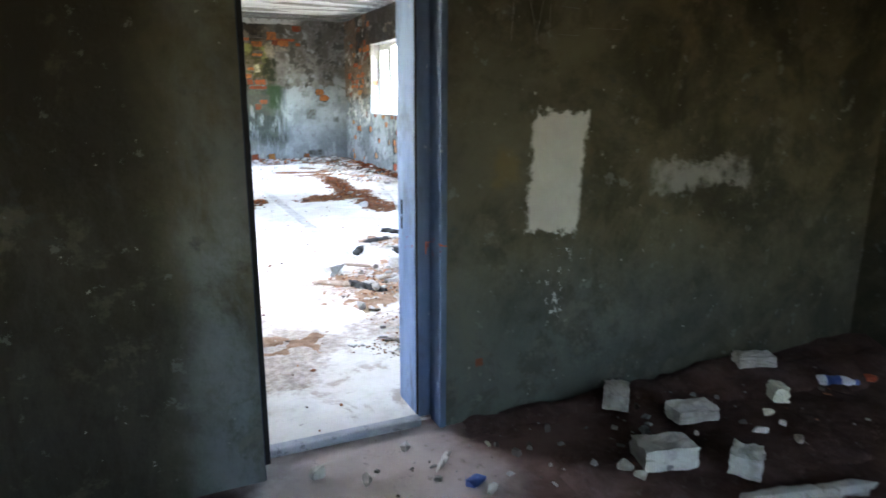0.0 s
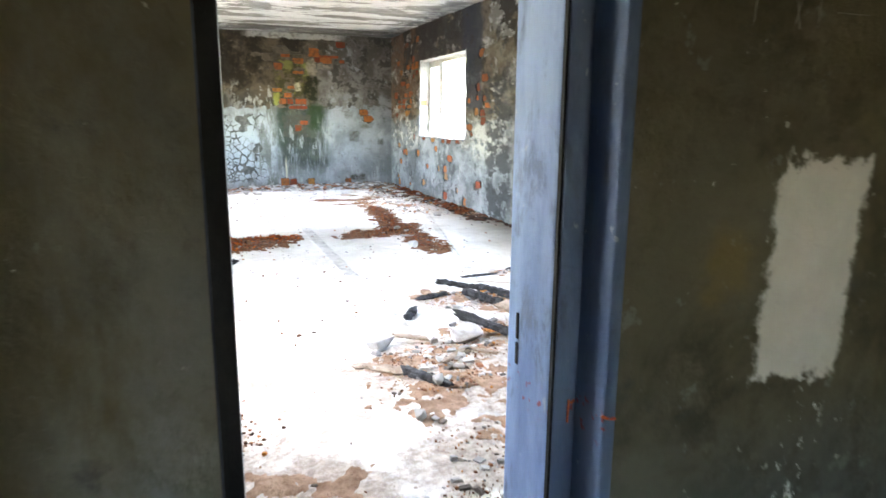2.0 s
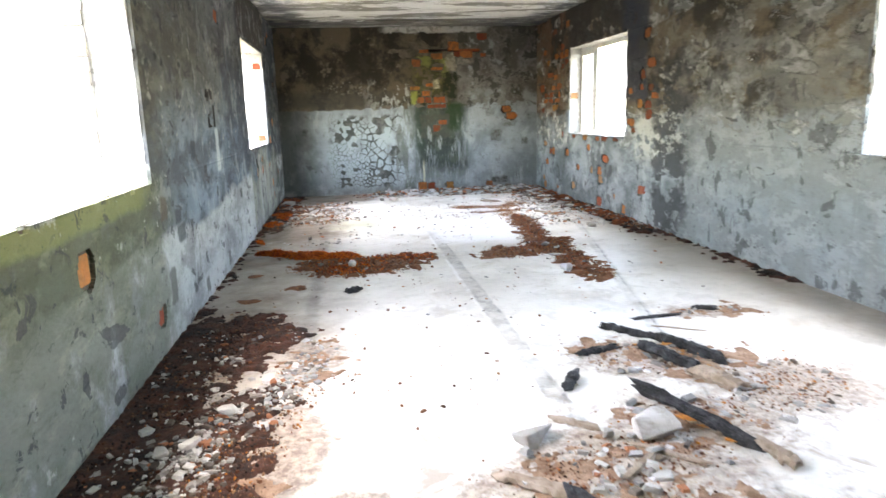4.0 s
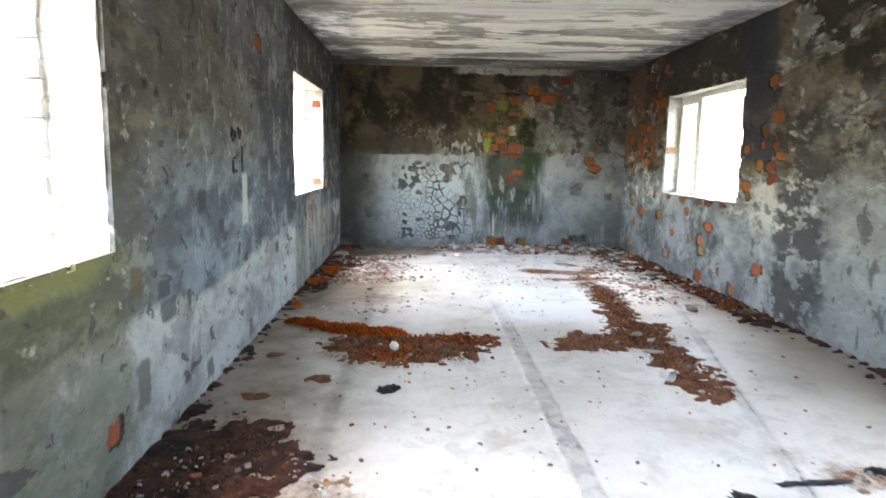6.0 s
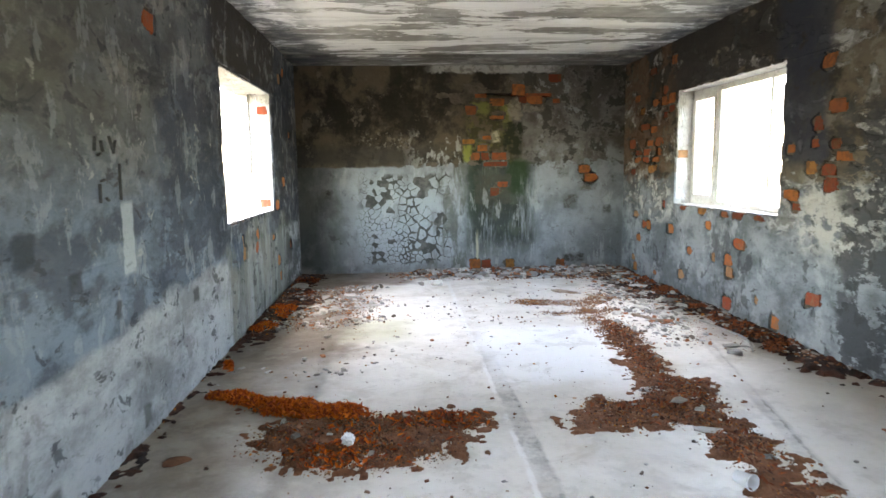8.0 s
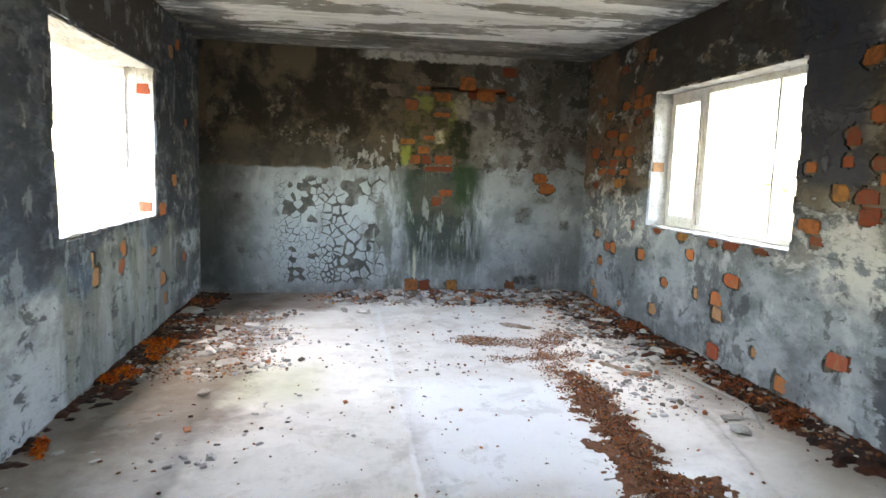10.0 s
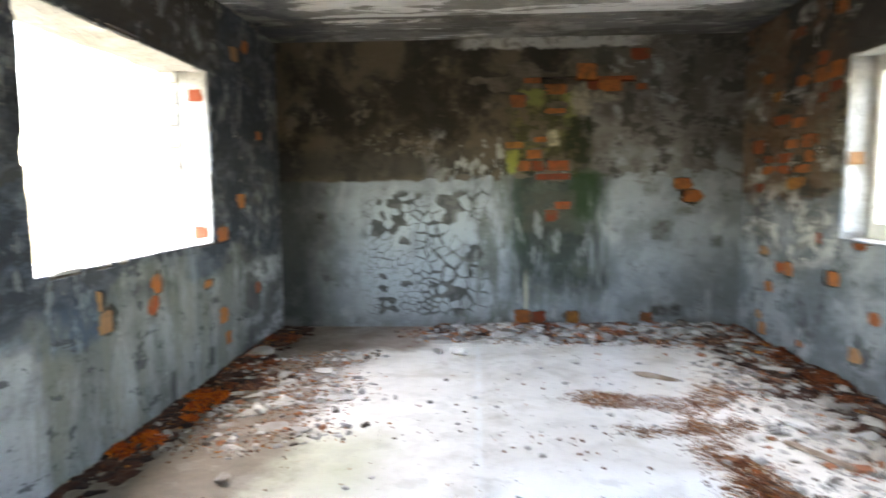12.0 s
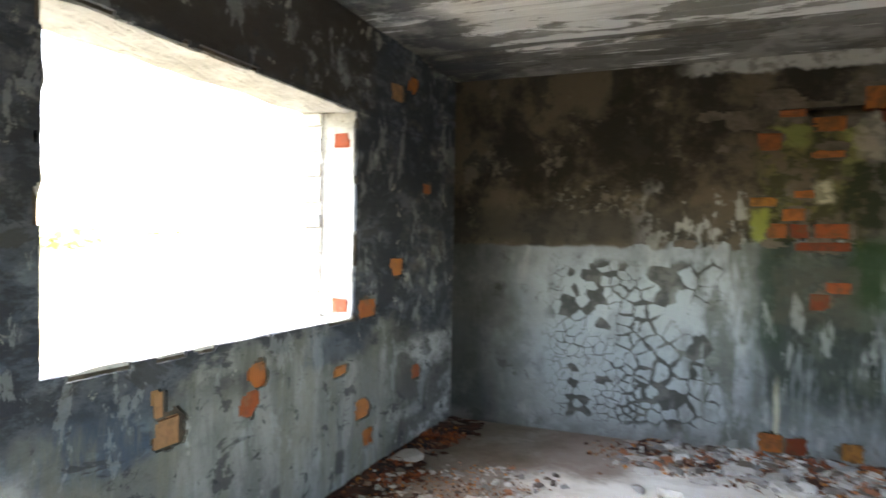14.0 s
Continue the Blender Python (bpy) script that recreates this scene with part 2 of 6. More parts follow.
    col = s.mix(s.mul(patch(s, 9, 0.62, 0.04, 0.3), 0.4), col, (0.06, 0.056, 0.047))
    col = s.mix(s.mul(s.band(s.noise(34, 6, 0.7), 0.5, 0.72), 0.16), col, (0.04, 0.04, 0.035))
    return s.done(col, 0.92, s.add(s.noise(14, 9, 0.72), s.mul(zone, -0.5)), 0.010)


def left_plaster():
    s = Shade("left_plaster")
    s.pos = s.stretch(1, 0.5, 1)
    zz, yy = wobble(s, s.z, 3, 0.4), wobble(s, s.y, 1.6, 1.4)
    up = s.mix(patch(s, 2.2, 0.42, 0.16), (0.062, 0.07, 0.074), (0.14, 0.155, 0.158))
    up = s.mix(s.mul(patch(s, 5, 0.52, 0.05, 0.3, s.stretch(1, 1.1, 0.7)), 0.7), up, (0.285, 0.295, 0.275))
    up = s.mix(s.mul(patch(s, 3.4, 0.55, 0.06, 0.2), 0.8), up, (0.045, 0.052, 0.056))
    olive = s.mul(s.inv(s.band(yy, 7.0, 8.8)), s.band(zz, 0.95, 1.35))
    up = s.mix(s.mul(olive, patch(s, 2.8, 0.42, 0.12), 0.85), up, s.mix(patch(s, 8, 0.5, 0.08), (0.058, 0.058, 0.044), (0.115, 0.112, 0.086)))
    blue = s.mul(s.band(yy, 6.2, 7.2), s.inv(s.band(yy, 10.3, 10.8)), s.inv(s.band(zz, 1.1, 1.75)))
    up = s.mix(s.mul(blue, 0.85), up, s.mix(patch(s, 3.3, 0.42, 0.14), (0.05, 0.072, 0.105), (0.17, 0.225, 0.285)))
    navy = s.mul(s.near(yy, 9.3, 0.75, 0.2), s.near(zz, 1.3, 0.75, 0.2), patch(s, 3.6, 0.40, 0.08))
    up = s.mix(s.mul(navy, 0.85), up, s.mix(patch(s, 7, 0.5, 0.1), (0.026, 0.038, 0.060), (0.065, 0.09, 0.13)))
    rim = s.add(wobble(s, wobble(s, s.z, 9, 0.08), 2.2, 0.3), s.mul(s.band(s.y, 7.6, 10.0), -0.07))
    low = s.mix(s.band(s.noise(2.6, 9, 0.7, 0.1), 0.38, 0.6), (0.22, 0.23, 0.235), (0.43, 0.445, 0.45))
    low = s.mix(s.mul(patch(s, 4.2, 0.56, 0.06, 0.4, s.stretch(1, 1, 0.55)), 0.55), low, (0.16, 0.16, 0.155))
    col = s.mix(s.mul(s.band(rim, 0.62, 0.70), 0.92), low, up)
    green = s.mul(s.inv(s.band(yy, 6.1, 6.7)), s.inv(s.band(zz, 0.98, 1.12)), s.band(s.noise(2.6, 9, 0.7, 0.3, s.stretch(1, 1.3, 0.5)), 0.36, 0.52))
    col = s.mix(s.mul(green, 0.7), col, s.mix(patch(s, 5, 0.5, 0.12), (0.085, 0.095, 0.05), (0.165, 0.17, 0.10)))
    lip = s.mul(s.inv(s.band(yy, 5.9, 6.3)), s.near(wobble(s, s.z, 6, 0.1), 0.95, 0.05, 0.02))
    col = s.mix(s.mul(lip, 0.7), col, (0.20, 0.215, 0.085))
    apron = s.mul(s.band(wobble(s, s.y, 4, 0.2), 10.0, 10.12), s.inv(s.band(wobble(s, s.y, 3, 0.5), 12.5, 13.2)), s.inv(s.band(wobble(s, s.z, 4, 0.12), 0.93, 1.0)))
    col = s.mix(s.mul(apron, 0.85), col, s.mix(s.band(s.noise(4, 7, 0.66, 0.2, s.stretch(1, 2.4, 0.35)), 0.4, 0.62), (0.125, 0.135, 0.12), (0.27, 0.285, 0.265)))
    tint = s.mul(s.near(wobble(s, s.y, 4, 0.5), 10.35, 0.26, 0.06), s.near(wobble(s, s.z, 5, 0.25), 0.78, 0.16, 0.05))
    col = s.mix(s.mul(tint, 0.85), col, s.mix(patch(s, 6, 0.48, 0.08), (0.045, 0.075, 0.12), (0.12, 0.17, 0.22)))
    tint2 = s.mul(s.near(wobble(s, s.y, 4, 0.5), 11.9, 0.35, 0.08), s.near(wobble(s, s.z, 5, 0.25), 0.86, 0.1, 0.04))
    col = s.mix(s.mul(tint2, 0.75), col, (0.075, 0.10, 0.135))
    # shade towards the far corner, painted as dark patches on the plaster
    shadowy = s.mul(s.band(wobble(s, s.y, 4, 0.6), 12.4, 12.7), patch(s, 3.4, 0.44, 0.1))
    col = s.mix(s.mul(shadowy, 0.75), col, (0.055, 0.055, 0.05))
    runs = s.mul(s.near(s.y, 11.2, 1.3, 0.2), s.inv(s.band(s.z, 0.7, 1.0)), s.band(s.noise(5, 6, 0.7, 0.2, s.stretch(1, 1.6, 0.16)), 0.46, 0.6))
    col = s.mix(s.mul(runs, 0.6), col, (0.19, 0.19, 0.145))
    soot = s.mul(s.band(yy, 9.3, 9.9), s.band(wobble(s, s.z, 3, 0.5), 0.72, 0.92), patch(s, 3.0, 0.40, 0.08))
    col = s.mix(s.mul(soot, 0.88), col, s.mix(patch(s, 5, 0.5, 0.1), (0.028, 0.034, 0.045), (0.085, 0.10, 0.12)))
    scorch = s.mul(s.near(s.y, 11.05, 1.2, 0.12), s.band(wobble(s, s.z, 5, 0.2), 2.24, 2.3), patch(s, 3, 0.38, 0.08))
    col = s.mix(s.mul(scorch, 0.85), col, (0.045, 0.038, 0.032))
    spots = s.add(patch(s, 5, 0.60, 0.03, 0.7, None, 0.62), s.mul(patch(s, 13, 0.62, 0.04), 0.7))
    col = s.mix(s.math("MULTIPLY", spots, 0.75, True), col, (0.05, 0.052, 0.055))
    pale = patch(s, 8, 0.62, 0.04, 0.3, s.stretch(1, 1.2, 0.7))
    col = s.mix(s.mul(pale, 0.6), col, (0.42, 0.43, 0.39))
    drips = s.mul(patch(s, 7, 0.57, 0.03, 0.3, s.stretch(1, 1.5, 0.4)), s.band(yy, 6.5, 7.5))
    col = s.mix(s.mul(drips, 0.35), col, (0.36, 0.40, 0.41))
    pits = s.mul(patch(s, 6.5, 0.6, 0.02, 0.5, s.stretch(1, 1.4, 0.8)), 0.7)
    col = s.mix(pits, col, (0.03, 0.034, 0.042))
    for my, mz, ry, rz, tone in ((6.51, 1.73, 0.03, 0.02, (0.015, 0.016, 0.018)), (6.66, 1.71, 0.025, 0.02, (0.015, 0.016, 0.018)), (7.08, 1.72, 0.04, 0.02, (0.015, 0.016, 0.018)),
                                 (6.33, 0.83, 0.07, 0.07, (0.10, 0.08, 0.055)), (6.65, 0.74, 0.08, 0.045, (0.045, 0.052, 0.06)), (7.25, 1.14, 0.07, 0.06, (0.04, 0.048, 0.056)),
                                 (7.31, 0.11, 0.06, 0.06, (0.09, 0.09, 0.085)), (6.36, 0.34, 0.07, 0.11, (0.10, 0.10, 0.092)), (6.7, 0.62, 0.1, 0.06, (0.06, 0.068, 0.075)),
                                 (9.18, 0.60, 0.06, 0.045, (0.05, 0.05, 0.05)), (8.26, 0.12, 0.05, 0.06, (0.10, 0.10, 0.095)), (11.28, 0.11, 0.04, 0.11, (0.06, 0.062, 0.06)),
                                 (11.9, 0.16, 0.05, 0.07, (0.055, 0.057, 0.055)), (7.6, 0.95, 0.06, 0.05, (0.05, 0.055, 0.06)), (8.0, 0.75, 0.03, 0.05, (0.06, 0.063, 0.066))):
        spot = s.mul(s.near(wobble(s, s.y, 9, 0.10), my, ry, 0.02), s.near(wobble(s, s.z, 9, 0.08), mz, rz, 0.015))
        col = s.mix(s.mul(spot, 0.8), col, tone)
    strip = s.mul(s.near(wobble(s, s.y, 12, 0.06), 8.17, 0.07, 0.012), s.near(wobble(s, s.z, 12, 0.05), 1.09, 0.18, 0.015))
    col = s.mix(s.mul(strip, 0.75), col, (0.46, 0.51, 0.53))
    col = s.mix(s.mul(patch(s, 15, 0.58, 0.05, 0.3), 0.3), col, (0.055, 0.055, 0.052))
    col = s.mix(s.mul(s.band(s.noise(38, 6, 0.7), 0.5, 0.72), 0.2), col, (0.05, 0.05, 0.05))
    return s.done(col, 0.92, s.noise(13, 9, 0.74), 0.014)


def right_plaster():
    s = Shade("right_plaster")
    s.pos = s.stretch(1, 0.55, 1)
    zz, yy = wobble(s, s.z, 2.6, 0.6), wobble(s, s.y, 1.8, 1.2)
    low = s.mix(patch(s, 2.3, 0.40, 0.2, 0.1), (0.125, 0.14, 0.146), (0.265, 0.29, 0.30))
    low = s.mix(s.mul(patch(s, 5, 0.55, 0.06, 0.1, s.stretch(1, 1.2, 0.5)), 0.55), low, (0.38, 0.40, 0.40))
    low = s.mix(s.mul(patch(s, 4, 0.55, 0.06, 0.15, s.stretch(1, 1.4, 0.5)), 0.75), low, (0.075, 0.082, 0.088))
    calm = s.inv(s.band(wobble(s, s.y, 2, 0.8), 8.0, 8.8))
    low = s.mix(s.mul(calm, 0.7), low, s.mix(s.noise(2.2, 7, 0.62), (0.20, 0.225, 0.235), (0.31, 0.335, 0.345)))
    dark = s.mix(patch(s, 2.5, 0.45, 0.12), (0.035, 0.03, 0.022), (0.135, 0.115, 0.08))
    dark = s.mix(s.mul(patch(s, 5, 0.54, 0.05), 0.7), dark, (0.20, 0.185, 0.15))
    col = s.mix(s.band(zz, 1.25, 1.36), low, dark)
    cream = s.mul(patch(s, 3.6, 0.535, 0.025, 0.4), s.band(zz, 0.85, 1.0))
    col = s.mix(s.mul(cream, 0.85), col, s.mix(patch(s, 9, 0.48, 0.1), (0.20, 0.20, 0.18), (0.42, 0.425, 0.405)))
    pale = s.mul(s.inv(s.band(yy, 8.1, 8.9)), s.inv(s.band(zz, 1.9, 2.2)), patch(s, 2.8, 0.42, 0.1))
    col = s.mix(s.mul(pale, 0.55), col, s.mix(patch(s, 6, 0.5, 0.08), (0.19, 0.20, 0.195), (0.31, 0.325, 0.32)))
    wing = s.mul(s.near(yy, 9.3, 0.4, 0.12), s.near(zz, 1.05, 0.3, 0.1), patch(s, 5, 0.44, 0.05))
    col = s.mix(s.mul(wing, 0.85), col, (0.50, 0.49, 0.44))
    black = s.mul(s.near(yy, 8.8, 0.4, 0.16), s.near(zz, 0.9, 1.0, 0.2), patch(s, 4.6, 0.46, 0.04))
    col = s.mix(s.mul(black, 0.88), col, (0.038, 0.04, 0.043))
    soot = s.mul(s.near(s.y, 10.9, 1.35, 0.15), s.band(wobble(s, s.z, 4, 0.25), 2.2, 2.28), patch(s, 4, 0.38, 0.06))
    col = s.mix(s.mul(soot, 0.92), col, (0.03, 0.026, 0.023))
    side = s.mul(s.near(wobble(s, s.y, 4, 0.4), 9.68, 0.34, 0.08), s.band(wobble(s, s.z, 4, 0.3), 1.35, 1.5), patch(s, 5, 0.36, 0.06))
    col = s.mix(s.mul(side, 0.85), col, (0.03, 0.035, 0.05))
    blots = s.mul(patch(s, 5.5, 0.57, 0.03, 0.4, s.stretch(1, 1.3, 0.6)), 0.65)
    col = s.mix(blots, col, (0.042, 0.044, 0.045))
    rust = s.mul(s.band(yy, 11.9, 12.3), s.band(zz, 1.1, 1.35), patch(s, 5, 0.47, 0.05))
    col = s.mix(s.mul(rust, 0.65), col, (0.10, 0.05, 0.024))
    white = s.mul(s.near(yy, 12.6, 0.55, 0.15), s.near(zz, 1.05, 0.26, 0.1), patch(s, 6, 0.48, 0.03, 0.3, s.stretch(1, 1, 0.7)))
    col = s.mix(s.mul(white, 0.9), col, (0.55, 0.54, 0.49))
    spots = patch(s, 6, 0.64, 0.03, 0.7, None, 0.62)
    col = s.mix(s.mul(spots, 0.75), col, (0.05, 0.05, 0.048))
    col = s.mix(s.mul(patch(s, 15, 0.58, 0.05, 0.3), 0.3), col, (0.055, 0.055, 0.052))
    col = s.mix(s.mul(s.band(s.noise(38, 6, 0.7), 0.5, 0.72), 0.2), col, (0.05, 0.048, 0.042))
    return s.done(col, 0.92, s.add(s.noise(13, 9, 0.74), s.mul(cream, 0.6)), 0.013)


def dim_plaster():
    s = Shade("dim_green_plaster")
    blotch = s.noise(2.2, 8, 0.68, 0.4)
    zz = wobble(s, s.z, 2.0, 0.8)
    col = s.mix(s.band(blotch, 0.36, 0.64), (0.036, 0.030, 0.014), (0.118, 0.102, 0.055))
    # paler about the doorway, for the light that falls there
    worn = s.mul(s.near(wobble(s, s.x, 1.6, 0.7), 0.9, 0.7, 0.4), s.band(s.noise(3, 8, 0.7, 0.4), 0.32, 0.6))
    col = s.mix(s.mul(worn, 0.7), col, (0.128, 0.118, 0.076))
    # bluish light low on the wall, painted in and fading to the right
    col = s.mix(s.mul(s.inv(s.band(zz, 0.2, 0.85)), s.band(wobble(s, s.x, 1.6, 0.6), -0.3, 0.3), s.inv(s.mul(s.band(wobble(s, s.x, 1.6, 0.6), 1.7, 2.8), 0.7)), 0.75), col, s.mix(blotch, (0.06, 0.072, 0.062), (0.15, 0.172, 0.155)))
    # shade left of the doorway, painted as near-black brown
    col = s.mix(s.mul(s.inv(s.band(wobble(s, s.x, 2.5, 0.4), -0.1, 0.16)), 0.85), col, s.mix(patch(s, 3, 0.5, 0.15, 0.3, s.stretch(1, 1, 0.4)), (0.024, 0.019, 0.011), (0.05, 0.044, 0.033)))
    # light on the wall beside the doorway, painted as a ragged pale edge
    lit_edge = s.mul(s.near(wobble(s, s.x, 3, 0.2), 0.2, 0.10, 0.08), s.band(s.noise(3.2, 8, 0.7, 0.3, s.stretch(1, 1, 0.5)), 0.34, 0.58))
    col = s.mix(s.mul(lit_edge, s.add(0.25, s.mul(s.inv(s.band(wobble(s, s.z, 2, 0.5), 0.7, 1.5)), 0.4))), col, (0.25, 0.28, 0.285))
    mott = s.mul(patch(s, 3.5, 0.5, 0.1, 0.4), 0.4)
    col = s.mix(mott, col, s.mix(patch(s, 9, 0.5, 0.1), (0.045, 0.038, 0.02), (0.15, 0.135, 0.09)))
    scuff = s.mul(patch(s, 11, 0.61, 0.04), 0.6)
    col = s.mix(scuff, col, (0.17, 0.18, 0.15))
    specks = s.band(s.noise(28, 4, 0.6), 0.69, 0.74)
    col = s.mix(s.mul(specks, 0.7), col, (0.42, 0.42, 0.36))
    stain = s.band(s.noise(5, 6, 0.7, 0.4), 0.6, 0.72)
    col = s.mix(s.mul(stain, 0.6), col, (0.05, 0.055, 0.05))
    # bare patches of filler
    ex, ez = wobble(s, wobble(s, s.x, 5, 0.10), 24, 0.09), wobble(s, wobble(s, s.z, 6, 0.12), 24, 0.09)
    skew = s.add(ex, s.mul(ez, -0.06))
    tall = s.mul(s.near(skew, 1.44, 0.125, 0.012), s.near(ez, 0.985, 0.24, 0.012))
    wide = s.mul(s.near(ex, 2.28, 0.29, 0.03), s.near(ez, 0.955, 0.065, 0.015))
    drip = s.mul(s.near(s.x, 1.52, 0.06, 0.02), s.near(s.z, 0.57, 0.2, 0.05), s.band(s.noise(26, 4, 0.7), 0.58, 0.63))
    col = s.mix(s.mul(tall, 0.95), col, s.mix(s.noise(12, 6, 0.7), (0.52, 0.49, 0.42), (0.72, 0.70, 0.63)))
    col = s.mix(s.mul(wide, s.band(s.noise(9, 6, 0.7), 0.3, 0.6), 0.75), col, (0.34, 0.325, 0.28))
    col = s.mix(s.mul(drip, 0.9), col, (0.65, 0.65, 0.6))
    rusty = s.mul(s.near(wobble(s, s.x, 9, 0.15), 1.27, 0.05, 0.03), s.near(wobble(s, s.z, 9, 0.15), 1.02, 0.07, 0.03))
    col = s.mix(s.mul(rusty, 0.4), col, (0.20, 0.13, 0.025))
    for hx, hz in ((1.165, 0.24),):
        pit = s.mul(s.near(wobble(s, s.x, 30, 0.03), hx, 0.016, 0.005), s.near(wobble(s, s.z, 30, 0.03), hz, 0.016, 0.005))
        col = s.mix(pit, col, (0.20, 0.06, 0.025))
    return s.done(col, 0.75, s.noise(18, 7, 0.65), 0.006)


def ceiling_coat():
    s = Shade("ceiling_whitewash")
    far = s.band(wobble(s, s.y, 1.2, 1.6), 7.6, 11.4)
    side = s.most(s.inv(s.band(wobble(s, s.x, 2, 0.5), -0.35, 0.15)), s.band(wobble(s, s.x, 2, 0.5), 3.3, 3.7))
    grey = s.mix(patch(s, 2, 0.45, 0.2), (0.16, 0.155, 0.135), (0.32, 0.315, 0.285))
    white = s.mix(s.noise(3, 6, 0.7), (0.60, 0.60, 0.58), (0.82, 0.82, 0.80))
    flake = s.noise(1.5, 11, 0.72, 0.15, s.stretch(0.5, 1.45, 1))
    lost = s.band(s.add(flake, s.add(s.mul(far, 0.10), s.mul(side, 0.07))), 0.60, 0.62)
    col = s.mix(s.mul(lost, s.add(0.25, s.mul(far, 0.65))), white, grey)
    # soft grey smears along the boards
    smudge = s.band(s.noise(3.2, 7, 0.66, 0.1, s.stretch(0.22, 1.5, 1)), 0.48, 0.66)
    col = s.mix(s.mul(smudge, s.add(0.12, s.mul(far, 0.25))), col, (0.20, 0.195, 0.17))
    line = s.band(s.noise(6, 5, 0.6, 0, s.stretch(0.07, 3.2, 1)), 0.635, 0.66)
    col = s.mix(s.mul(line, 0.35), col, (0.09, 0.085, 0.07))
    # strip of shadow at the far end, painted as a darker coat
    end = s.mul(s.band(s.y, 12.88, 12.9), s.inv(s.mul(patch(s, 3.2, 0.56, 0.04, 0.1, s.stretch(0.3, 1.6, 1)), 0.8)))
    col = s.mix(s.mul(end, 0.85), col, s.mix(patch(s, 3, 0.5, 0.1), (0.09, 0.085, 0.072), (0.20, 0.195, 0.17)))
    # dark grey patches along the side walls, stronger towards the far end
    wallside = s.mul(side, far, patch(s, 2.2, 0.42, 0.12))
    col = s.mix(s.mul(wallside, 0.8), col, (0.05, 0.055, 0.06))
    return s.done(col, 0.9, s.add(flake, s.mul(smudge, 0.4)), 0.012)


def smear(s, cx, cy, rx, ry, tilt=0.0):
    """How far inside an ellipse on the floor a place lies: 1 at its middle, 0 at the rim."""
    dx, dy = s.math("SUBTRACT", s.x, cx), s.math("SUBTRACT", s.y, cy)
    c, n = math.cos(radians(tilt)), math.sin(radians(tilt))
    u = s.add(s.mul(dx, c / rx), s.mul(dy, n / rx))
    v = s.add(s.mul(dx, -n / ry), s.mul(dy, c / ry))
    return s.inv(s.math("SQRT", s.add(s.mul(u, u), s.mul(v, v))))


def concrete_floor():
    s = Shade("worn_concrete_screed")
    big = s.noise(0.9, 6, 0.62, 0.4)
    fine = s.noise(9, 8, 0.7)
    col = s.mix(s.band(big, 0.34, 0.66), (0.63, 0.60, 0.55), (0.77, 0.75, 0.71))
    dusty = s.band(s.noise(2.2, 8, 0.7, 0.5), 0.5, 0.68)
    col = s.mix(s.mul(dusty, 0.5), col, (0.42, 0.365, 0.295))
    col = s.mix(s.mul(s.band(fine, 0.45, 0.75), 0.25), col, (0.27, 0.25, 0.22))
    # screed joints: three dark bands along the room
    jx = wobble(s, wobble(s, s.x, 3, 0.05), 14, 0.035)
    worn = s.mul(s.add(0.3, s.mul(s.band(s.noise(1.3, 6, 0.7), 0.35, 0.6), 0.7)), s.add(0.45, s.mul(patch(s, 7, 0.45, 0.12), 0.55)))
    mid = s.mul(s.most(s.mul(s.near(jx, 1.44, 0.055, 0.014), 0.8), s.mul(s.near(jx, 1.48, 0.014, 0.008), patch(s, 4, 0.4, 0.1))), worn, s.inv(s.mul(s.band(s.y, 8.8, 10.4), 0.8)))
    lft = s.mul(s.near(wobble(s, s.x, 5, 0.12), 0.2, 0.045, 0.03), s.band(s.noise(1.1, 6, 0.7), 0.36, 0.56), 0.75)
    slant = s.add(jx, s.mul(s.math("SUBTRACT", s.y, 8.0), -0.235))
    rgt = s.mul(s.most(s.mul(s.near(slant, 2.85, 0.045, 0.015), 0.5), s.near(slant, 2.87, 0.012, 0.008)), worn, s.inv(s.band(s.y, 9.2, 10.0)))
    col = s.mix(s.mul(s.most(s.most(mid, lft), rgt), 0.95), col, (0.135, 0.135, 0.13))
    crest = s.mul(s.near(jx, 1.36, 0.02, 0.015), s.band(s.y, 9.8, 10.2), s.band(fine, 0.4, 0.5))
    col = s.mix(s.mul(crest, 0.8), col, (0.7, 0.71, 0.7))
    edge = s.mul(s.near(jx, 1.375, 0.014, 0.008), patch(s, 3, 0.45, 0.1), s.inv(s.band(s.y, 9.6, 10.2)))
    col = s.mix(s.mul(edge, 0.7), col, (0.82, 0.82, 0.81))
    # green-grey algae, painted darker to tone down the window's bright spot here
    algae = s.mul(s.near(wobble(s, s.x, 2, 0.5), 0.4, 0.45, 0.2), s.near(wobble(s, s.y, 2, 0.5), 10.45, 0.4, 0.2))
    col = s.mix(s.mul(algae, 0.65), col, (0.36, 0.38, 0.24))
    # sky reflected on the smooth floor, painted in as a near-white patch
    bare = s.mul(s.near(wobble(s, s.x, 1.5, 0.6), 1.95, 0.5, 0.15), s.near(wobble(s, s.y, 1.5, 0.8), 9.6, 0.75, 0.2))
    col = s.mix(s.mul(bare, 0.85), col, (0.84, 0.85, 0.86))
    # floor browner and darker along the left wall between the windows
    damp = s.mul(s.inv(s.band(wobble(s, s.x, 1.6, 1.0), -0.05, 0.75)), s.band(wobble(s, s.y, 2, 1.0), 5.6, 6.4), s.inv(s.band(wobble(s, s.y, 2, 1.0), 9.3, 10.0)))
    col = s.mix(s.mul(damp, 0.75), col, s.mix(patch(s, 3, 0.48, 0.15), (0.22, 0.195, 0.165), (0.40, 0.37, 0.33)))
